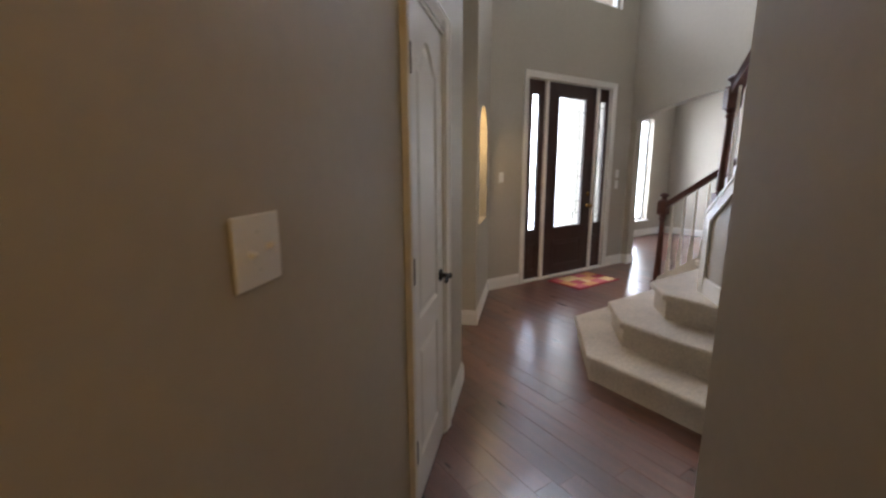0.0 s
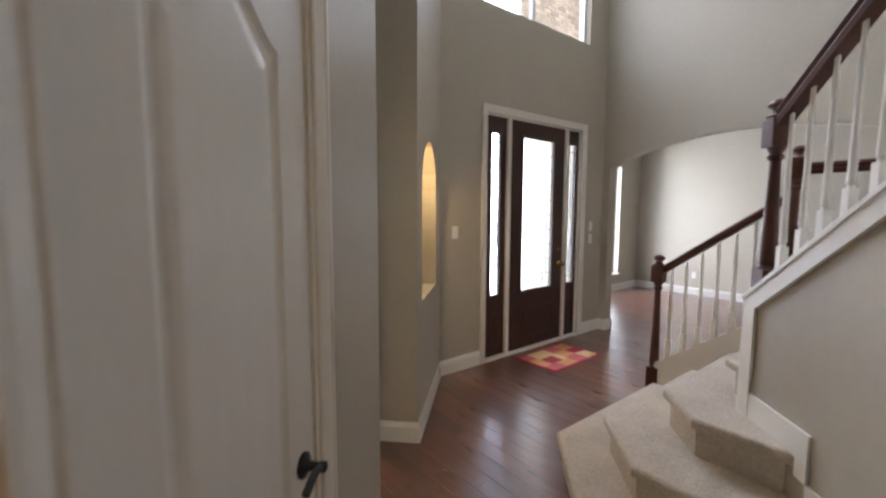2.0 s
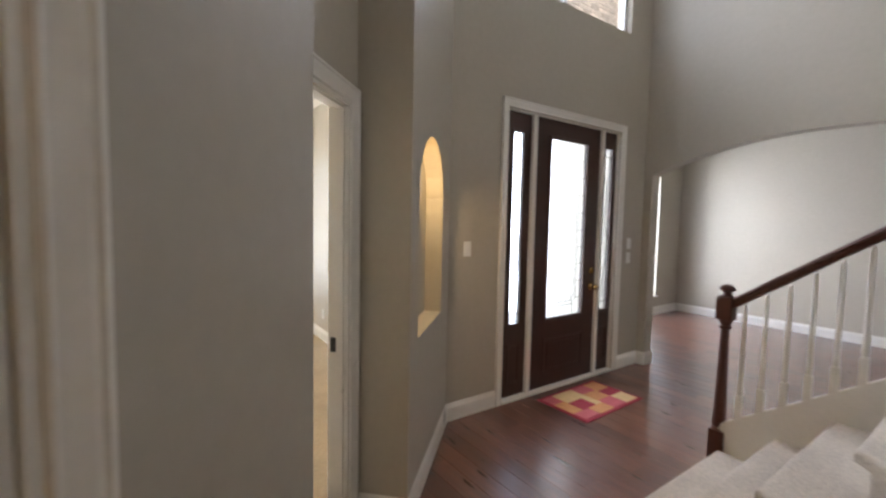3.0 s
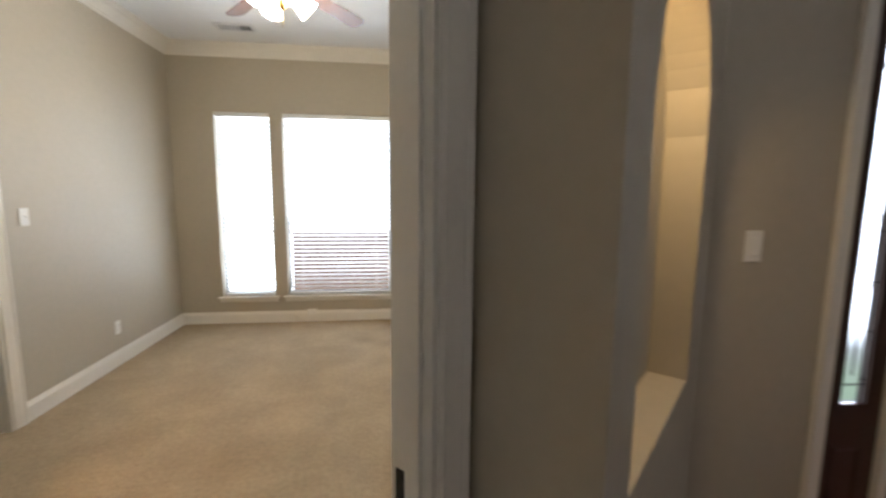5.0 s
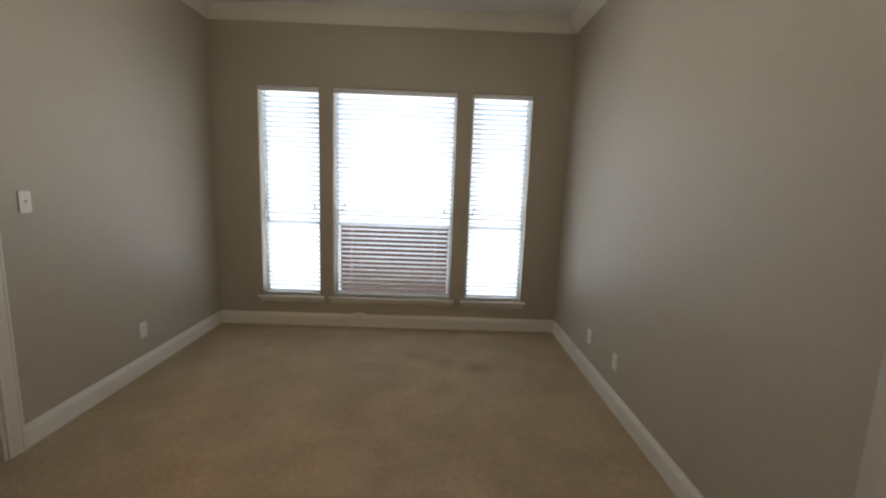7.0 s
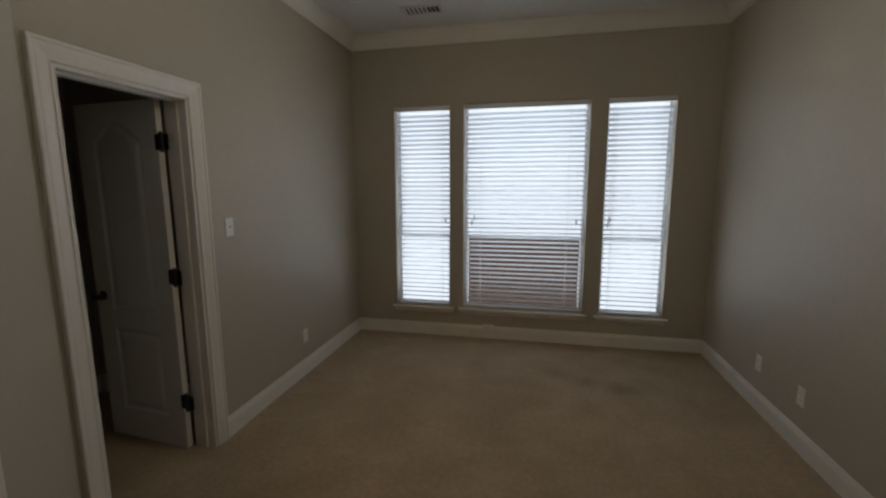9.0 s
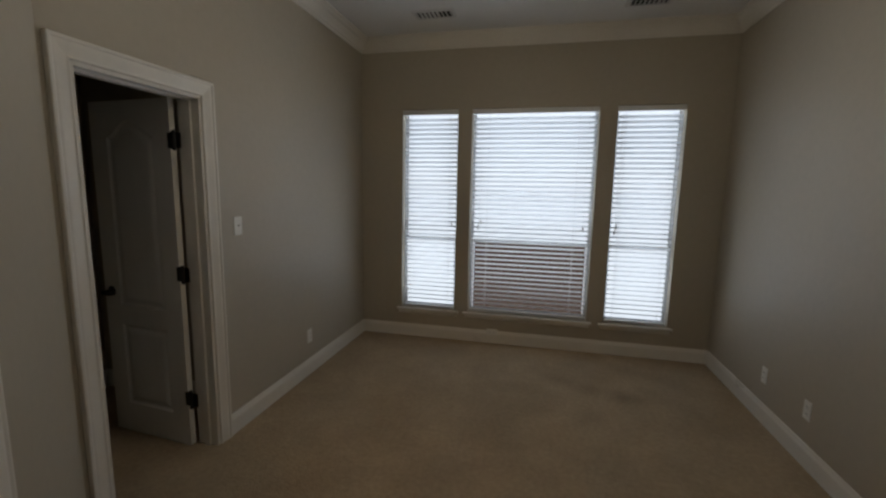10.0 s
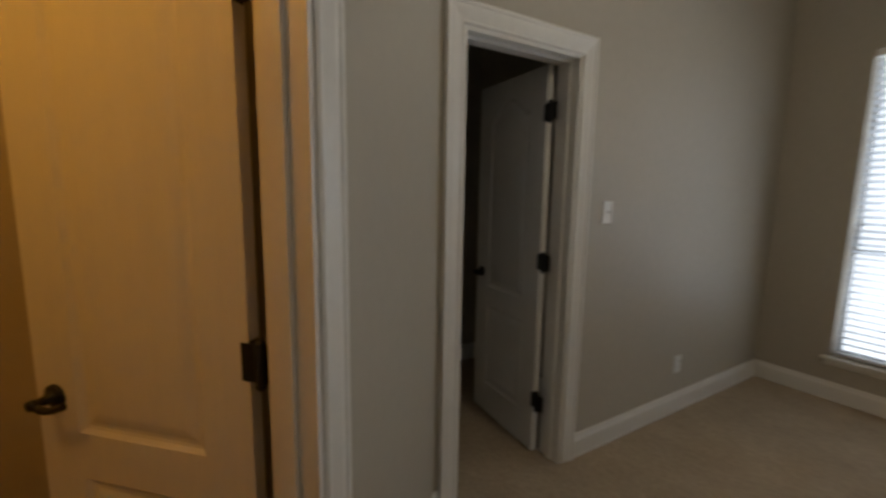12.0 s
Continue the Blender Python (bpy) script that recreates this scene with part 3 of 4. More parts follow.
def blind(x0, x1, y, z0, z1, label):
    b = thing("window_blind", Matrix.Translation((x0, y, 0)), label, "blind", "bedroom window blinds")
    w = x1 - x0
    part("headrail", one_box(0, w, -0.03, 0.03, z1 - 0.040, z1, bevel=0.004), VINYL, b)
    part("valance", one_box(-0.003, w + 0.003, -0.038, -0.031, z1 - 0.042, z1 + 0.004, bevel=0.003), VINYL, b)
    me = slat_mesh(w - 0.012)
    n = int((z1 - 0.05 - z0 - 0.03) / 0.046)
    for i in range(n):
        s = new("slat", me)
        s.parent = b
        s.matrix_local = pose(0.006, 0, z0 + 0.045 + 0.046 * i, random.uniform(-0.6, 0.6) - 24, random.uniform(-0.05, 0.05), 0)
    part("bottom_rail", one_box(0.004, w - 0.004, -0.026, 0.026, z0 + 0.004, z0 + 0.024, bevel=0.005), VINYL, b)
    for u in (0.14, 0.86):
        for d in (-0.027, 0.027):
            part("ladder_cord", lathe(bmesh.new(), [(0.0012, z0 + 0.02), (0.0012, z1 - 0.05)], 6, m=Matrix.Translation((w * u, d, 0))), VINYL, b)
    for u, z in ((0.07, 0.0), (0.09, 0.05), (0.93, 0.02)):
        x = w * u
        part("lift_cord", lathe(bmesh.new(), [(0.0012, 1.22 + z), (0.0012, z1 - 0.06)], 6, m=Matrix.Translation((x, -0.042, 0))), VINYL, b)
        part("tassel", lathe(bmesh.new(), [(0.003, 1.225 + z), (0.009, 1.20 + z), (0.010, 1.18 + z), (0.004, 1.17 + z)], 8, m=Matrix.Translation((x, -0.042, 0))), VINYL, b, "small plastic cord tassel")
    return b


for k, (a, b) in enumerate(WINDOWS):
    x0, x1 = LEFT + a, LEFT + b
    wide = k == 1
    double_hung(f"window_{k + 1}", x0, x1, FAR + 0.088, 0.315, 2.345, "wide white double-hung bedroom window with a half screen" if wide else "narrow white double-hung bedroom window", wide)
    window_sill(x0, x1, FAR, FAR + 0.088, 0.315)
    blind(x0 + 0.006, x1 - 0.006, FAR + 0.046, 0.318, 2.338, "wide white slatted blind, lowered with open slats" if wide else "narrow white slatted blind, lowered with open slats")


# ---- plates ----
def plate(name, m, label, category, kind, gangs=1):
    """A wall plate: x along the wall, y out of it, z up, from its middle."""
    p = thing(name, m, label, category)
    w = 0.070 + 0.046 * (gangs - 1)
    bm = box(bmesh.new(), -w / 2, w / 2, 0.0005, 0.006, -0.057, 0.057, bevel=0.003)
    part("cover_plate", bm, PLASTIC, p)
    for g in range(gangs):
        x = (g - (gangs - 1) / 2) * 0.046
        if kind == "switch":
            part("toggle", box(bmesh.new(), -0.004, 0.004, 0.0, 0.017, -0.005, 0.005, bevel=0.002, m=pose(x, 0.002, 0, 24 if g % 2 == 0 else -24, 0, 0)), PLASTIC, p)
        elif kind == "rocker":
            part("rocker", box(bmesh.new(), -0.016, 0.016, 0.004, 0.009, -0.033, 0.033, bevel=0.002, m=pose(x, 0, 0, 3, 0, 0)), PLASTIC, p)
        else:
            for z in (-0.020, 0.020):
                part("socket", box(bmesh.new(), x - 0.017, x + 0.017, 0.005, 0.0085, z - 0.014, z + 0.014, bevel=0.003), PLASTIC, p)
                for dx in (-0.006, 0.006):
                    # dark bars, coloured like the shade inside hollow slots
                    part("slot", one_box(x + dx - 0.0012, x + dx + 0.0012, 0.0078, 0.0088, z - 0.003, z + 0.006), SLOT_SHADE, p)
    for z in ((-0.03, 0.03) if kind != "outlet" else (0.0,)):
        part("screw", lathe(bmesh.new(), [(0.003, 0), (0.003, 0.0012), (0.002, 0.0016)], 8, m=Matrix.Translation((0, 0.0055, z)) @ pose(0, 0, 0, -90, 0, 0)), VENT, p)
    return p


def on_wall(p0, p1, s, z):
    return along(p0, p1) @ Matrix.Translation((s, 0, z)) @ pose(0, 0, 0, 0, 0, 180)


R0, R1 = (RIGHT, FAR), (RIGHT, 4.04)
plate("light_switch", on_wall(A0, A1, 5.203 - 4.19, 1.315), "white toggle light switch beside the closet door", "light switch", "switch")
plate("electrical_outlet", on_wall(A0, A1, 6.003 - 4.19, 0.33), "white duplex outlet above the baseboard", "outlet", "outlet")
plate("electrical_outlet", on_wall(R0, R1, FAR - 6.14, 0.33), "white duplex outlet above the baseboard", "outlet", "outlet")
plate("electrical_outlet", on_wall(R0, R1, FAR - 5.653, 0.33), "white duplex outlet above the baseboard", "outlet", "outlet")
plate("electrical_outlet", on_wall(E0, E1, (3.95 - 0.99) / math.sqrt(2), 0.33), "white duplex outlet on the slanting wall", "outlet", "outlet")
plate("light_switch", on_wall(F0, F1, (0.718 + 3) / math.sqrt(2), 1.317), "white two-gang toggle switch on the hallway wall", "light switch", "switch", 2)
plate("light_switch", on_wall(I0, I1, 3.27 - 3.098, 1.305), "white rocker switch beside the front door", "light switch", "rocker")
plate("light_switch", on_wall(I0, I1, 5.42 - 3.098, 1.315), "white rocker switch beside the archway", "light switch", "rocker")
plate("light_switch", on_wall(I0, I1, 5.42 - 3.098, 1.165), "white rocker switch below another one", "light switch", "rocker")
plate("electrical_outlet", on_wall((9.0, 4.8), (9.0, -1), 4.8 - 3.74, 0.36), "white duplex outlet on the dining room wall", "outlet", "outlet")
low = plate("electrical_outlet", on_wall(B0, B1, 1.054 - LEFT, 0.122) @ Matrix.Translation((0, 0.016, 0)) @ pose(0, 0, 0, 0, 90, 0), "white outlet lying across the baseboard below the windows", "outlet", "outlet")


# ---- front door ----
def wood_frame(x0, x1, z0, z1, gx0, gx1, gz0, gz1, y, t):
    """Stiles and rails round a glazed opening."""
    bm = box(bmesh.new(), x0, gx0, y, y + t, z0, z1)
    box(bm, gx1, x1, y, y + t, z0, z1)
    box(bm, gx0, gx1, y, y + t, gz1, z1)
    box(bm, gx0, gx1, y, y + t, z0, gz0)
    bmesh.ops.remove_doubles(bm, verts=bm.verts, dist=1e-5)
    return bm


def came(parent, pts, y, r=0.0032):
    """A strip of lead along a line in the glass."""
    face = Matrix(((1, 0, 0, 0), (0, 0, -1, y), (0, 1, 0, 0), (0, 0, 0, 1)))
    part("lead_came", sweep(bmesh.new(), [(r, 0), (r * 0.6, 0.003), (-r * 0.6, 0.003), (-r, 0)], pts, m=face), LEAD, parent)


DY = 3.60
front = thing("door_front", Matrix.Identity(4), "closed espresso wood front door with leaded textured glass", "front door", kind="structure")
GX0, GX1, GZ0, GZ1 = 4.205, 4.722, 0.65, 2.257
part("door_leaf", wood_frame(4.015, 4.905, 0.025, 2.415, GX0, GX1, GZ0, GZ1, DY, 0.045), ESPRESSO, front)
fface = Matrix(((1, 0, 0, 0), (0, 0, -1, DY), (0, 1, 0, 0), (0, 0, 0, 1)))
part("glass_moulding", sweep(bmesh.new(), [(0.022, 0), (0.018, 0.008), (0.006, 0.012), (-0.008, 0.006), (-0.008, 0)], [(GX0, GZ0), (GX0, GZ1), (GX1, GZ1), (GX1, GZ0)], closed=True, m=fface), ESPRESSO, front)
part("panel_moulding", sweep(bmesh.new(), [(0.004, 0), (0.0, 0.007), (-0.012, 0.006), (-0.02, 0)], [(4.19, 0.14), (4.19, 0.47), (4.735, 0.47), (4.735, 0.14)], closed=True, m=fface), ESPRESSO, front)
fld = prism(bmesh.new(), [(4.235, 0.185), (4.235, 0.425), (4.69, 0.425), (4.69, 0.185)], 0.0005, 0.008, bevel=0.006)
bmesh.ops.transform(fld, matrix=fface, verts=fld.verts)
part("panel_field", fld, ESPRESSO, front)
glass = part("glass", one_box(GX0 + 0.001, GX1 - 0.001, DY + 0.016, DY + 0.024, GZ0 + 0.001, GZ1 - 0.001), FROSTED, front, "textured leaded glass")
glass.visible_shadow = False
GY, cx = DY + 0.015, (GX0 + GX1) / 2
# border of small panes, an inner frame with cut corners and wavy lines
bx0, bx1, bz0, bz1 = GX0 + 0.085, GX1 - 0.085, GZ0 + 0.10, GZ1 - 0.10
for grow, r in ((0.0, 0.0045), (0.030, 0.0045)):
    c = 0.055
    x0, x1, z0, z1 = bx0 + grow, bx1 - grow, bz0 + grow, bz1 - grow
    came(front, [(x0, z0 + c), (x0, z1 - c), (x0 + c, z1 - c * 0.3), (x0 + c, z1), (x1 - c, z1), (x1 - c, z1 - c * 0.3), (x1, z1 - c), (x1, z0 + c), (x1 - c, z0 + c * 0.3), (x1 - c, z0), (x0 + c, z0), (x0 + c, z0 + c * 0.3), (x0, z0 + c)], GY, r)
for i in range(9):
    z = GZ0 + 0.16 + (GZ1 - GZ0 - 0.32) * i / 8
    came(front, [(GX0 + 0.01, z), (bx0, z)], GY)
    came(front, [(bx1, z), (GX1 - 0.01, z)], GY)
for i in range(3):
    x = GX0 + 0.13 + (GX1 - GX0 - 0.26) * i / 2
    came(front, [(x, GZ1 - 0.01), (x, bz1)], GY)
    came(front, [(x, GZ0 + 0.01), (x, bz0)], GY)
# slanting strokes that step across the middle field from left to right
ix0, ix1, iz0, iz1 = bx0 + 0.030, bx1 - 0.030, bz0 + 0.030, bz1 - 0.030
STROKES = ((0.04, 0.10, 0.050), (0.25, 0.33, 0.055), (0.46, 0.58, 0.095), (0.73, 0.81, 0.060), (0.92, 0.97, 0.045))
for i in range(8):
    x, line = ix0 - 0.290 + 0.080 * i, []
    knots = [(x, iz1)]
    for u0, u1, shift in STROKES:
        knots.append((x, iz1 - u0 * (iz1 - iz0)))
        x += shift
        knots.append((x, iz1 - u1 * (iz1 - iz0)))
    knots.append((x, iz0))
    for x, z in knots:
        if ix0 < x < ix1:
            line.append((x, z))
    if len(line) > 1:
        came(front, line, GY, 0.0030)
for z in (0.33, 0.925, 1.575, 2.22):
    bm = lathe(bmesh.new(), [(0.003, -0.056), (0.008, -0.050), (0.008, 0.050), (0.003, 0.056)], 10, m=Matrix.Translation((4.006, DY - 0.008, z)))
    box(bm, 3.985, 4.006, DY - 0.004, DY - 0.001, z - 0.05, z + 0.05)
    part("hinge", bm, BRASS, front, "polished brass hinge")
kt = Matrix.Translation((4.842, DY, 0.90)) @ pose(0, 0, 0, 90, 0, 0)
knob = part("door_knob", lathe(bmesh.new(), [(0.033, 0), (0.033, 0.004), (0.026, 0.010), (0.012, 0.016), (0.011, 0.036), (0.024, 0.044), (0.030, 0.056), (0.028, 0.068), (0.016, 0.076), (0.003, 0.078)], 20), BRASS, front, "polished brass door knob", at=kt, smooth=True)
dt = Matrix.Translation((4.842, DY, 1.055)) @ pose(0, 0, 0, 90, 0, 0)
bolt = part("deadbolt", lathe(bmesh.new(), [(0.031, 0), (0.031, 0.006), (0.025, 0.013), (0.004, 0.015)], 20), BRASS, front, "polished brass deadbolt", at=dt, smooth=True)
part("thumb_turn", one_box(-0.005, 0.005, -0.018, 0.018, 0.013, 0.030, bevel=0.002), BRASS, bolt)


def sidelight(name, x0, x1):
    s = thing(name, Matrix.Identity(4), "narrow espresso sidelight with leaded glass beside the front door", "sidelight", "front door sidelights", kind="structure")
    m = (x0 + x1) / 2
    a, b = m - 0.066, m + 0.066
    part("sidelight_frame", wood_frame(x0, x1, 0.025, 2.415, a, b, GZ0, GZ1, DY + 0.008, 0.04), ESPRESSO, s)
    face = Matrix(((1, 0, 0, 0), (0, 0, -1, DY + 0.008), (0, 1, 0, 0), (0, 0, 0, 1)))
    part("glass_moulding", sweep(bmesh.new(), [(0.016, 0), (0.012, 0.007), (-0.006, 0.005), (-0.006, 0)], [(a, GZ0), (a, GZ1), (b, GZ1), (b, GZ0)], closed=True, m=face), ESPRESSO, s)
    part("panel_moulding", sweep(bmesh.new(), [(0.004, 0), (0.0, 0.006), (-0.012, 0.005), (-0.018, 0)], [(a, 0.14), (a, 0.47), (b, 0.47), (b, 0.14)], closed=True, m=face), ESPRESSO, s)
    g = part("glass", one_box(a + 0.001, b - 0.001, DY + 0.024, DY + 0.030, GZ0 + 0.001, GZ1 - 0.001), FROSTED, s, "textured leaded glass")
    g.visible_shadow = False
    y = DY + 0.023
    for x in (a + 0.022, b - 0.022):
        came(s, [(x, GZ0 + 0.005), (x, GZ1 - 0.005)], y, 0.0042)
    for i in range(8):
        z = GZ0 + 0.1 + (GZ1 - GZ0 - 0.2) * i / 7
        came(s, [(a + 0.003, z), (a + 0.022, z)], y, 0.0042)
        came(s, [(b - 0.022, z), (b - 0.003, z)], y, 0.0042)
    came(s, [(a + 0.03, GZ1 - 0.28), (m, GZ1 - 0.36), (m, GZ1 - 0.75), (b - 0.03, GZ1 - 0.87), (b - 0.03, GZ1 - 1.1), (m, GZ1 - 1.2), (m, GZ0 + 0.12)], y, 0.0042)
    for z in (GZ0 + 0.08, GZ1 - 0.08):
        came(s, [(a + 0.003, z), (b - 0.003, z)], y, 0.0042)
    return s


sidelight("sidelight", 3.680, 3.962)
sidelight("sidelight", 4.958, 5.180)
for a, b in ((3.662, 3.679), (3.963, 4.012), (4.908, 4.957), (5.181, 5.198)):
    structure("trim", one_box(a, b, DY - 0.022, DY + 0.06, 0.022, 2.428, bevel=0.003), TRIM, "white painted mullion of the front door", "door mullion")
structure("trim", one_box(3.662, 5.198, DY - 0.05, DY + 0.12, 0.0, 0.021, bevel=0.003), TRIM, "white painted threshold under the front door", "threshold")
structure("trim", one_box(3.680, 5.180, DY - 0.020, DY + 0.06, 2.416, 2.4285), TRIM, "white painted head of the front door frame", "door frame")
casing("trim", I0, I1, 0.562, 2.102, 2.43, width=0.82)

# mat before the door
mat_ob = thing("doormat", pose(3.99, 2.96, 0.001, 0, 0, 1.5), "small rug with red, pink and orange blocks by the front door", "doormat")
RED = material("rug_red", (0.30, 0.025, 0.045), 0.95, vary=0.2, scale=20, bump=0.7, bump_scale=300)
PINK = material("rug_pink", (0.45, 0.10, 0.11), 0.95, vary=0.2, scale=20, bump=0.7, bump_scale=300)
ORANGE = material("rug_orange", (0.52, 0.24, 0.09), 0.95, vary=0.2, scale=20, bump=0.7, bump_scale=300)
CREAM = material("rug_cream", (0.60, 0.42, 0.20), 0.95, vary=0.2, scale=20, bump=0.7, bump_scale=300)
part("backing", one_box(0, 0.80, 0, 0.50, 0, 0.007, bevel=0.003), RED, mat_ob, "dark red border")
blocks = [(0.03, 0.22, 0.03, 0.15, PINK), (0.22, 0.42, 0.03, 0.15, ORANGE), (0.42, 0.60, 0.03, 0.19, PINK), (0.60, 0.77, 0.03, 0.19, CREAM), (0.03, 0.16, 0.15, 0.34, ORANGE), (0.16, 0.34, 0.15, 0.30, RED), (0.34, 0.42, 0.15, 0.30, CREAM), (0.42, 0.60, 0.19, 0.34, ORANGE), (0.60, 0.77, 0.19, 0.31, RED), (0.16, 0.42, 0.30, 0.47, CREAM), (0.03, 0.16, 0.34, 0.47, PINK), (0.42, 0.60, 0.34, 0.47, PINK), (0.60, 0.77, 0.31, 0.47, ORANGE)]
for a, b, c, d, mt in blocks:
    part("rug_block", one_box(a + 0.001, b - 0.001, c + 0.001, d - 0.001, 0.006, 0.0105, bevel=0.0015), mt, mat_ob)


# ---- other windows ----
def fixed_window(name, x0, x1, y, z0, z1, mullions, label):
    win = thing(name, Matrix.Identity(4), label, "window", kind="structure")
    face = Matrix(((1, 0, 0, 0), (0, 0, 1, y), (0, 1, 0, 0), (0, 0, 0, 1)))
    part("window_frame", sweep(bmesh.new(), [(0, 0), (0, 0.05), (-0.045, 0.05), (-0.045, 0)], [(x0, z0), (x0, z1), (x1, z1), (x1, z0)], closed=True, m=face), VINYL, win)
    edges = [x0 + 0.045, *mullions, x1 - 0.045]
    for x in mullions:
        part("mullion", one_box(x - 0.022, x + 0.022, y + 0.001, y + 0.049, z0 + 0.045, z1 - 0.045), VINYL, win)
    for a, b in zip(edges, edges[1:]):
        p = part("pane", one_box(a + 0.001, b - 0.001, y + 0.022, y + 0.026, z0 + 0.046, z1 - 0.046), GLASS, win, "clear glass pane")
        p.visible_shadow = False
    return win


fixed_window("window_4", 3.55, 5.29, 3.63, 3.41, 4.95, [4.36], "high two-light foyer window over the front door")
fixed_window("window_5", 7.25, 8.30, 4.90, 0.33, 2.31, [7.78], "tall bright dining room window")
structure("window_sill", one_box(7.22, 8.33, 4.755, 4.899, 0.305, 0.329, bevel=0.005), TRIM, "white sill of the dining room window", "window sill")

# ---- staircase ----
SW = -1.85  # face of the stair's stepped wall
CAP = lambda q: 1.142 + (4.36 - q) / math.sqrt(2) * 0.715
stair = thing("staircase", Matrix.Identity(4), "staircase with pale carpeted winder steps and a slanted knee wall", "staircase")
STEPS = [(2.30, -0.745, 2.10), (2.57, -1.07, 1.83), (2.845, -1.475, 1.60)]
RISE = 0.19


def step_outline(x, w, y, inset):
    x, w, y = x + inset, w - inset * 1.2, y - inset
    return [(x, x + SW), (x, x + w), (y - w, y), (4.045, y), (4.045, 1.15), (3.30, 1.15), at_qw(4.36, SW)]


def carpet_step(outline, z):
    bm = prism(bmesh.new(), outline(0.038), 0.0 if z <= RISE else z - RISE - 0.02, z - 0.02)
    prism(bm, outline(0.0), z - 0.045, z, bevel=0.018)
    return bm


for k, (x, w, y) in enumerate(STEPS):
    part("step", carpet_step(lambda i: step_outline(x, w, y, i), RISE * (k + 1)), STAIR_CARPET, stair, "step wrapped in pale beige carpet")
land = lambda i: [(3.13 + i, 1.235), (3.27 + i, 1.385 - i), (4.045, 1.385 - i), (4.045, 0.45), at_qw(4.25, -3.5), at_qw(4.25, -1.98)]
part("landing", carpet_step(land, RISE * 4), STAIR_CARPET, stair, "carpeted landing")
for k in range(8):
    q = 4.30 - 0.376 * k
    part("step", carpet_step(lambda i: [at_qw(q - i, -3.5), at_qw(q - i, -1.98), at_qw(q - 0.44, -1.98), at_qw(q - 0.44, -3.5)], RISE * (5 + k)), STAIR_CARPET, stair)


# the knee wall under the upper flight, its cap and its stepped skirting
def slanted(q0, q1, w0, w1, low0, low1, top0, top1):
    bm = bmesh.new()
    vs = []
    for w in (w0, w1):
        vs.append([bm.verts.new((*at_qw(q, w), z)) for q, z in ((q0, low0), (q1, low1), (q1, top1), (q0, top0))])
    a, b = vs
    bm.faces.new(a)
    bm.faces.new(b[::-1])
    for i in range(4):
        bm.faces.new((a[i], a[(i + 1) % 4], b[(i + 1) % 4], b[i]))
    return bm


structure("wall_stair", slanted(4.345, 1.625, SW, -1.985, 0, 0, CAP(4.345) - 0.03, CAP(1.625) - 0.03), PAINT, "greige knee wall with a slanted top beside the stairs", "wall")
structure("trim", beam(bmesh.new(), (*at_qw(4.385, -1.9175), CAP(4.385)), (*at_qw(1.63, -1.9175), CAP(1.63)), [(-0.068, -0.028), (-0.068, -0.006), (-0.062, 0.0), (0.062, 0.0), (0.068, -0.006), (0.068, -0.028)]), TRIM, "white slanted cap of the knee wall", "stair cap")
structure("trim", slanted(4.380, 1.63, SW + 0.022, SW + 0.001, CAP(4.38) - 0.115, CAP(1.63) - 0.115, CAP(4.38) - 0.029, CAP(1.63) - 0.029), TRIM, "white slanted board under the cap", "stair trim")
structure("trim", slanted(4.380, 4.262, SW + 0.023, SW + 0.002, 0.571, 0.571, CAP(4.38) - 0.115, CAP(4.262) - 0.115), TRIM, "white upright board at the end of the knee wall", "stair trim")
structure("trim", slanted(4.382, 4.346, SW + 0.001, -1.986, 0.571, 0.571, CAP(4.38) - 0.03, CAP(4.346) - 0.03), TRIM, "white end board of the knee wall", "stair trim")
prev = 4.262
for k in (2, 1, 0):
    x = STEPS[k][0]
    q = 2 * x + SW
    z = RISE * (k + 1) + 0.001
    structure("trim", slanted(prev, q - 0.10, SW + 0.018, SW + 0.001, z, z, z + 0.115, z + 0.115), TRIM, "white skirting board stepping down the knee wall", "baseboard")
    structure("trim", slanted(q - 0.012, q - 0.10, SW + 0.0175, SW + 0.001, z - RISE + 0.115, z - RISE + 0.115, z - 0.0005, z - 0.0005), TRIM, "white upright skirting piece between two steps", "baseboard")
    prev = q - 0.10
structure("trim", slanted(prev, 1.63, SW + 0.018, SW + 0.001, 0.0, 0.0, 0.115, 0.115), TRIM, "white skirting board of the knee wall", "baseboard")

HAND = [(-0.026, -0.055), (-0.030, -0.036), (-0.024, -0.022), (-0.032, -0.008), (-0.026, 0.004), (-0.012, 0.010), (0.012, 0.010), (0.026, 0.004), (0.032, -0.008), (0.024, -0.022), (0.030, -0.036), (0.026, -0.055)]


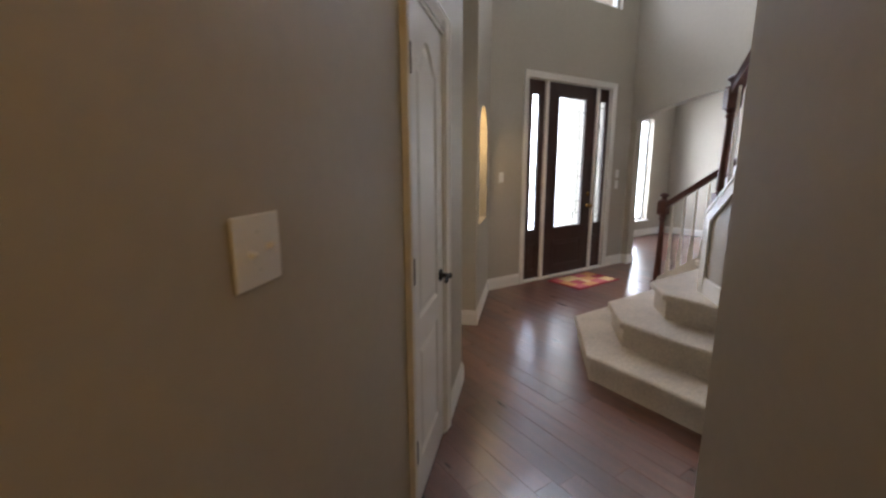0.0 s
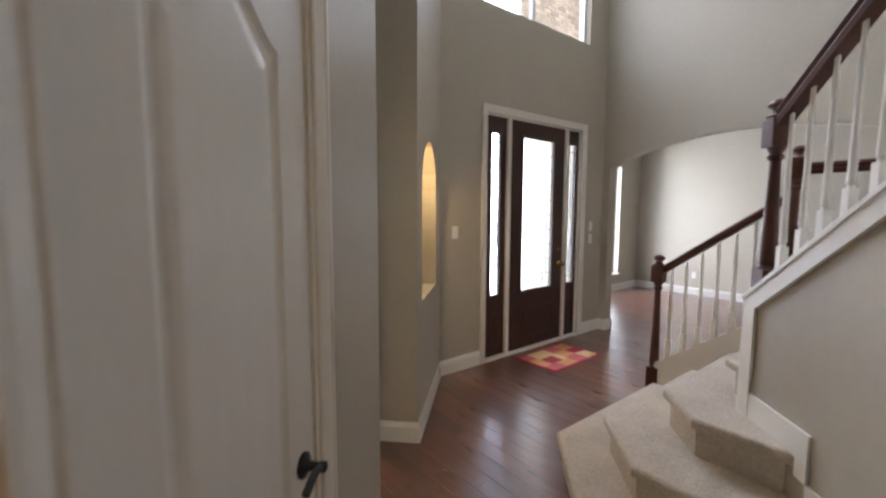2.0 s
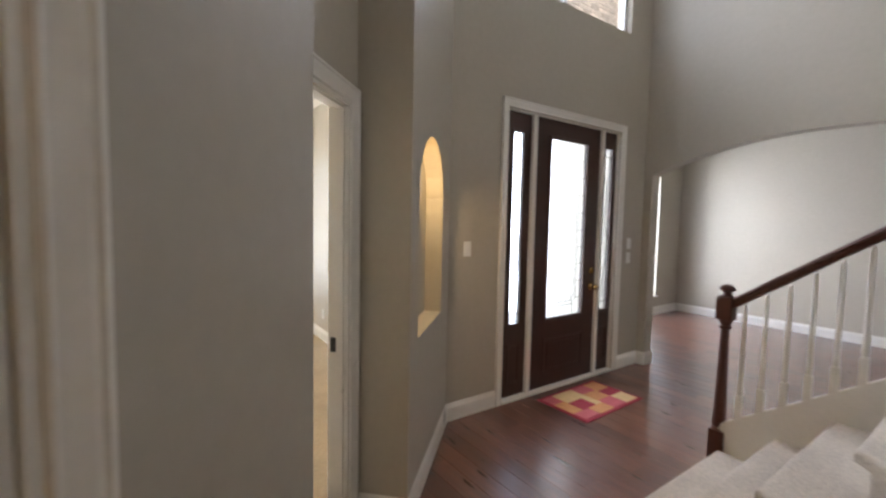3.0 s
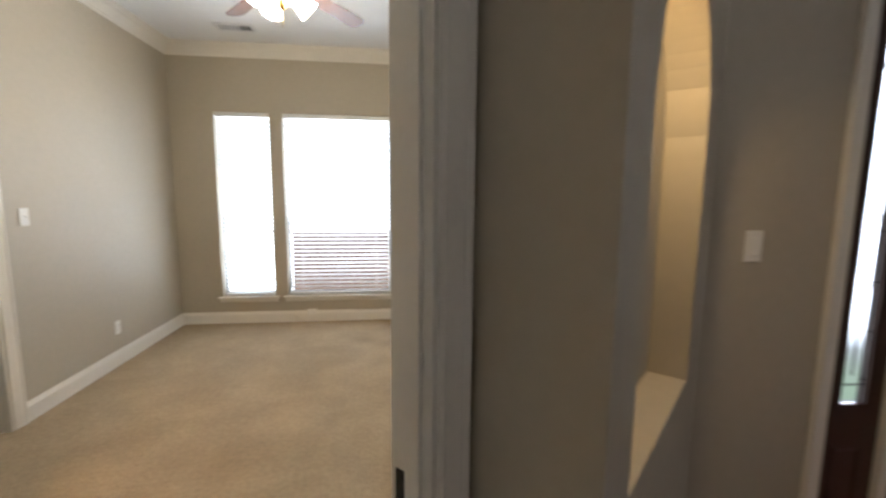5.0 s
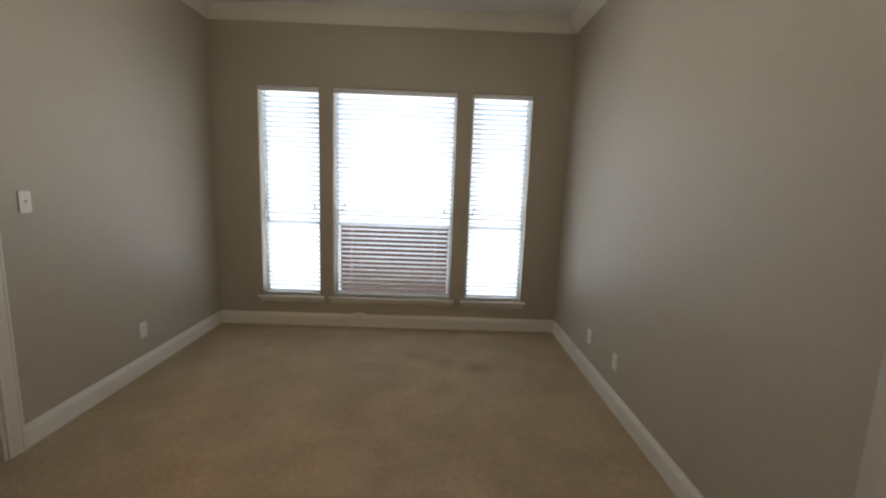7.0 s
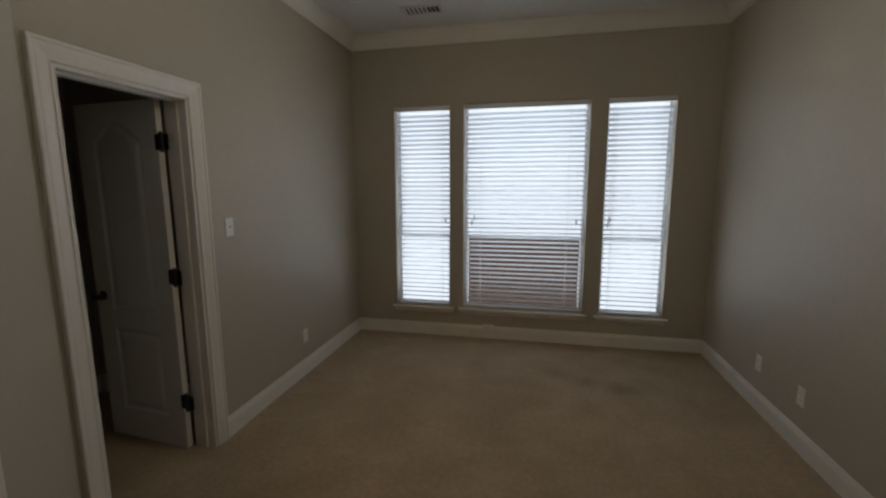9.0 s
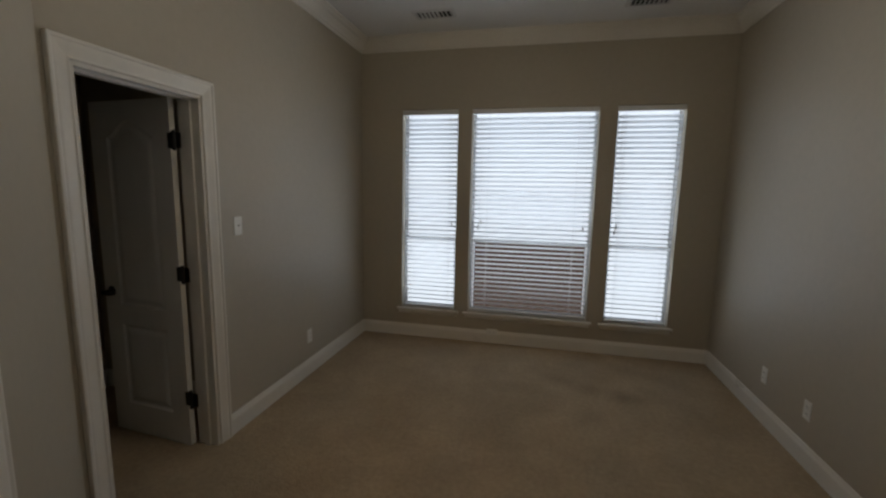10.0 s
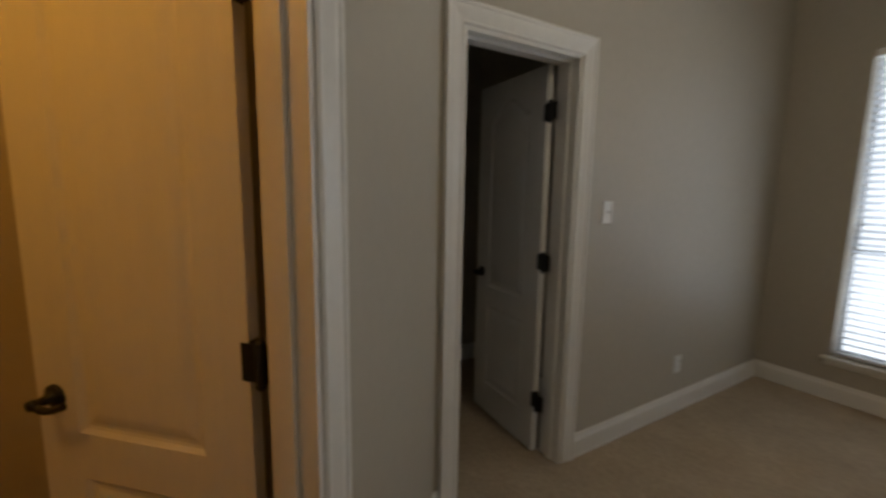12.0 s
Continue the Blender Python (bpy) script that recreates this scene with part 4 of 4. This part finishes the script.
def newel(parent, x, y, z0, z1, block, turn, foot):
    """A turned post: square foot, tapered shaft, square block and a mushroom cap."""
    n = part("newel_post", box(bmesh.new(), -block / 2, block / 2, -block / 2, block / 2, 0, foot, bevel=0.004), RAILWOOD, parent, at=pose(x, y, z0, 0, 0, turn))
    h, r = z1 - z0, block / 2
    b0, b1 = h - 0.21 * (block / 0.085), h - 0.085
    part("shaft", lathe(bmesh.new(), [(r * 0.95, foot - 0.001), (r * 0.70, foot + 0.015), (r * 0.86, foot + 0.03), (r * 0.80, foot + 0.06), (r * 0.52, b0 - 0.10), (r * 0.50, b0 - 0.06), (r * 0.74, b0 - 0.05), (r * 0.74, b0 - 0.035), (r * 0.55, b0 - 0.03), (r * 0.92, b0 + 0.001)], 20), RAILWOOD, n, smooth=False)
    part("block", box(bmesh.new(), -r, r, -r, r, b0, b1, bevel=0.006), RAILWOOD, n)
    part("cap", lathe(bmesh.new(), [(r * 1.12, b1 - 0.001), (r * 1.15, b1 + 0.010), (r * 0.70, b1 + 0.018), (r * 0.50, b1 + 0.030), (r * 0.62, b1 + 0.042), (r * 0.98, b1 + 0.052), (r * 0.98, b1 + 0.062), (r * 0.70, h - 0.008), (r * 0.2, h)], 20), RAILWOOD, n)
    return n


def baluster_mesh(height):
    bm = box(bmesh.new(), -0.016, 0.016, -0.016, 0.016, -0.03, 0.13)
    lathe(bm, [(0.014, 0.128), (0.011, 0.14), (0.015, 0.15), (0.015, 0.165), (0.0135, 0.19), (0.0085, height)], 10)
    return mesh_of("baluster", bm, TRIM)


low_rail = thing("stair_railing", Matrix.Identity(4), "dark red wooden handrail with white balusters beside the lower steps", "railing", "stair railings")
newel(low_rail, 4.085, 2.115, 0.0, 1.175, 0.085, 0, 0.30)
newel(low_rail, 4.085, 1.33, 0.50, 1.905, 0.085, 0, 0.40)
part("handrail", beam(bmesh.new(), (4.085, 2.085, 1.085), (4.085, 1.36, 1.615), HAND), RAILWOOD, low_rail)
part("level_handrail", beam(bmesh.new(), (4.085, 1.30, 1.785), (4.085, 0.30, 1.785), HAND), RAILWOOD, low_rail)
strg = bmesh.new()
prism(strg, [(2.11, 0.0), (1.30, 0.0), (1.30, 0.93), (2.11, 0.335)], 0, 0.045)
bmesh.ops.transform(strg, matrix=Matrix(((0, 0, 1, 4.055), (1, 0, 0, 0), (0, 1, 0, 0), (0, 0, 0, 1))), verts=strg.verts)
part("stringer", strg, TRIM, low_rail, "white closed stringer")
strg = bmesh.new()
prism(strg, [(1.295, 0.0), (0.30, 0.0), (0.30, 0.86), (1.295, 0.86)], 0, 0.045)
bmesh.ops.transform(strg, matrix=Matrix(((0, 0, 1, 4.055), (1, 0, 0, 0), (0, 1, 0, 0), (0, 0, 0, 1))), verts=strg.verts)
part("stringer", strg, TRIM, low_rail, "white board under the level rail")
me = baluster_mesh(0.66)
for i in range(7):
    y = 2.015 - 0.1 * i
    b = new("baluster", me)
    b.parent = low_rail
    b.matrix_local = pose(4.078, y, 0.335 + (2.11 - y) * 0.735, 0, 0, 0)
me = baluster_mesh(0.88)
for i in range(8):
    b = new("baluster", me)
    b.parent = low_rail
    b.matrix_local = pose(4.078, 1.20 - 0.11 * i, 0.86, 0, 0, 0)

high_rail = thing("stair_railing", Matrix.Identity(4), "dark red wooden handrail with white balusters on the knee wall", "railing", "stair railings")
nx, ny = at_qw(4.315, -1.9175)
newel(high_rail, nx, ny, CAP(4.38) + 0.001, 1.995, 0.084, 45, 0.12)
ra, rb = at_qw(4.26, -1.9175), at_qw(1.64, -1.9175)
RAILZ = lambda q: 1.945 + (4.26 - q) / math.sqrt(2) * 0.715
part("handrail", beam(bmesh.new(), (*ra, RAILZ(4.26)), (*rb, RAILZ(1.64)), [(s * 1.15, u * 1.3) for s, u in HAND]), RAILWOOD, high_rail)
me = baluster_mesh(0.705)
for i in range(17):
    q = 4.19 - 0.152 * i
    b = new("baluster", me)
    b.parent = high_rail
    b.matrix_local = pose(*at_qw(q, -1.9175), CAP(q) + 0.002, 0, 0, 45)


# ---- ceiling fan and vents ----
fan = thing("ceiling_fan", Matrix.Translation((1.335, 4.98, 0)), "brass ceiling fan with cherry blades and lit glass shades", "ceiling fan")
part("canopy", lathe(bmesh.new(), [(0.03, 2.93), (0.06, 2.96), (0.07, 3.0), (0.072, 3.029)], 24), BRASS, fan, smooth=True)
part("downrod", lathe(bmesh.new(), [(0.012, 2.90), (0.012, 2.94)], 12), BRASS, fan, smooth=True)
part("motor_housing", lathe(bmesh.new(), [(0.05, 2.715), (0.10, 2.730), (0.115, 2.755), (0.115, 2.845), (0.10, 2.880), (0.06, 2.905), (0.02, 2.920)], 28), BRONZE, fan, "dark motor housing", smooth=True)
part("light_kit", lathe(bmesh.new(), [(0.006, 2.560), (0.018, 2.570), (0.03, 2.590), (0.035, 2.615), (0.055, 2.630), (0.06, 2.665), (0.045, 2.695), (0.05, 2.717)], 24), BRASS, fan, "polished brass light fitting", smooth=True)
for k in range(5):
    turn = pose(0, 0, 2.737, 0, 0, 57 + 72 * k)
    iron = box(bmesh.new(), 0.10, 0.24, -0.018, 0.018, -0.008, -0.003, bevel=0.002)
    box(iron, 0.20, 0.25, -0.04, 0.04, -0.008, -0.003, bevel=0.002)
    part("blade_iron", iron, BRASS, fan, at=turn)
    n, pts = 8, [(0.20, -0.050), (0.71, -0.066)]
    pts += [(0.71 + 0.055 * math.sin(math.pi * i / n), -0.066 * math.cos(math.pi * i / n)) for i in range(1, n)]
    pts += [(0.71, 0.066), (0.20, 0.050)]
    part("blade", prism(bmesh.new(), pts, 0, 0.006, bevel=0.002), BLADE, fan, at=turn @ pose(0, 0, 0, -13, 0, 0))
for k in range(4):
    lean = pose(0, 0, 2.683, 0, 0, 35 + 90 * k) @ pose(0.055, 0, 0, 0, 125, 0)
    arm = part("shade_holder", lathe(bmesh.new(), [(0.018, 0.0), (0.024, 0.02), (0.024, 0.035)], 14), BRASS, fan, at=lean)
    shade = bmesh.new()
    lathe(shade, [(0.022, 0.036), (0.040, 0.055), (0.052, 0.085), (0.056, 0.115), (0.066, 0.145), (0.063, 0.145), (0.053, 0.115), (0.02, 0.05)], 20)
    part("shade", shade, SHADE, fan, "lit frosted glass shade", at=lean, smooth=True)
part("pull_chain", lathe(bmesh.new(), [(0.002, 2.465), (0.002, 2.565)], 6), BRASS, fan)


def vent(x, y, w, d):
    v = thing("ceiling_vent", Matrix.Translation((x, y, ROOM_H)), "white louvred ceiling air vent", "air vent", "ceiling vents")
    # solid dark plate; its colour stands in for the shade inside the duct
    part("backing", one_box(-w / 2 + 0.02, w / 2 - 0.02, -d / 2 + 0.02, d / 2 - 0.02, -0.004, -0.0005), DUCT_SHADE, v, "dark plate in place of the shaded duct opening")
    part("frame", sweep(bmesh.new(), [(0, 0), (0, -0.004), (-0.012, -0.012), (-0.026, -0.012), (-0.026, 0)], [(-w / 2, -d / 2), (-w / 2, d / 2), (w / 2, d / 2), (w / 2, -d / 2)], closed=True), VENT, v)
    n = 9
    for i in range(n):
        x0 = -w / 2 + 0.035 + (w - 0.07) * i / (n - 1)
        part("slat", box(bmesh.new(), -0.010, 0.010, -d / 2 + 0.026, d / 2 - 0.026, -0.001, 0.001, m=pose(x0, 0, -0.008, 0, -38 if i < n * 0.66 else 38, 0)), VENT, v)
    return v


vent(0.52, 6.62, 0.36, 0.18)
vent(2.215, 6.65, 0.34, 0.18)

# small lamps that light the niche and the bathroom
puck = thing("niche_lamp", Matrix.Translation((*at_qw(5.81, 0.57), 1.992)), "small round lamp at the top of the niche", "lamp")
part("puck", lathe(bmesh.new(), [(0.018, 0.0), (0.020, -0.004), (0.018, -0.007)], 16), BRASS, puck)
bl = thing("bathroom_lamp", Matrix.Translation((*at_qw(2.9, 2.2), 2.6)), "round frosted bathroom ceiling lamp, lit", "ceiling lamp")
part("shade", lathe(bmesh.new(), [(0.03, -0.11), (0.09, -0.09), (0.13, -0.04), (0.135, -0.001)], 24), BULB, bl, smooth=True)
# unseen glowing shade, added to go with the hall's fill lamp
hl = thing("added_hall_shade", Matrix.Translation((*at_qw(-1.2, -0.23), 2.75)), "unseen glowing shade added under the hallway ceiling", "ceiling lamp")
part("shade", lathe(bmesh.new(), [(0.03, -0.10), (0.09, -0.08), (0.13, -0.04), (0.135, -0.001)], 24), BULB, hl, smooth=True)

# ---- brick pier and eaves outside the high window ----
pier = thing("brick_wall", Matrix.Identity(4), "pale brick gable wall outside the high window", "brick wall", kind="structure")
part("mortar_core", one_box(7.0, 9.4, 6.20, 6.35, 4.3, 7.6), MORTAR, pier)
part("gable_post", one_box(9.25, 9.4, 6.21, 6.34, -0.45, 4.3), MORTAR, pier)
bmj = bmesh.new()
for r in range(43):
    for c in range(10):
        x = 7.01 + c * 0.225 + (0.11 if r % 2 else 0)
        box(bmj, x, x + 0.213, 6.188, 6.20, 4.32 + r * 0.075, 4.32 + r * 0.075 + 0.063)
tagged(part("bricks", bmj, BRICK, pier), kind="stuff")

# ---- hardwood planks ----
WIDTH = 0.127
LENGTHS = (0.75, 1.0, 1.3, 1.6)


def plank_bm(bm, x, y, length):
    w, e, t = WIDTH - 0.0012, 0.0012, 0.0014
    lo = [bm.verts.new((x + a, y + b, -0.004)) for a, b in ((0, 0), (w, 0), (w, length - 0.0012), (0, length - 0.0012))]
    md = [bm.verts.new((x + a, y + b, -t)) for a, b in ((0, 0), (w, 0), (w, length - 0.0012), (0, length - 0.0012))]
    hi = [bm.verts.new((x + a, y + b, 0)) for a, b in ((e, e), (w - e, e), (w - e, length - e), (e, length - e))]
    bm.faces.new(hi)
    for i in range(4):
        j = (i + 1) % 4
        bm.faces.new((lo[i], lo[j], md[j], md[i]))
        bm.faces.new((md[i], md[j], hi[j], hi[i]))


PLANKS = []
for length in LENGTHS:
    bm = bmesh.new()
    plank_bm(bm, 0, 0, length)
    PLANKS.append(mesh_of("plank", bm, PLANK))
rest, count = bmesh.new(), 0


def keep(bm, point, away):
    """Cuts off what lies beyond a plane."""
    bmesh.ops.bisect_plane(bm, geom=bm.verts[:] + bm.edges[:] + bm.faces[:], plane_co=point, plane_no=away, clear_outer=True, dist=1e-6)


def limits(zone):
    """The planes that bound a zone of the wooden floor: a point and the way out."""
    if zone == "hall":
        return [((0.81, 0.81, 0), (1, 1, 0)), ((-0.23, 0.23, 0), (-1, 1, 0)), ((0.47, -0.47, 0), (1, -1, 0)), ((-1.55, -1.55, 0), (-1, -1, 0))]
    if zone == "dining":
        return [((5.70, 0, 0), (-1, 0, 0)), ((9.05, 0, 0), (1, 0, 0)), ((0, 4.85, 0), (0, 1, 0)), ((0, -1.05, 0), (0, -1, 0))]
    return [((0.81, 0.81, 0), (-1, -1, 0)), ((-0.43, 0.43, 0), (-1, 1, 0)), ((5.70, 0, 0), (1, 0, 0)), ((0, 3.62, 0), (0, 1, 0)), ((0, -1.05, 0), (0, -1, 0))]


def sides(point, away, x, y, length):
    d = [(a - point[0]) * away[0] + (b - point[1]) * away[1] for a in (x, x + WIDTH) for b in (y, y + length)]
    return min(d), max(d)


for col in range(int((9.1 + 2.4) / WIDTH)):
    x = -2.4 + col * WIDTH
    y = -3.0 + random.random()
    while y < 4.9:
        k = random.randrange(4)
        length = LENGTHS[k]
        for zone in ("hall", "foyer", "dining"):
            planes = limits(zone)
            span = [sides(p, a, x, y, length) for p, a in planes]
            if any(low >= 0 for low, high in span):
                continue
            if all(high <= 0 for low, high in span) and zone != "dining" and count < 300:
                p = new("plank", PLANKS[k])
                p.parent = floor_wood
                p.location = (x, y, 0)
                count += 1
                continue
            piece = bmesh.new()
            plank_bm(piece, x, y, length)
            for (p, a), (low, high) in zip(planes, span):
                if high > 0:
                    keep(piece, p, a)
            if piece.verts:
                tmp = bpy.data.meshes.new("cut_plank")
                piece.to_mesh(tmp)
                rest.from_mesh(tmp)
                bpy.data.meshes.remove(tmp)
            piece.free()
        y += length
tagged(part("planks", rest, PLANK, floor_wood), kind="stuff")
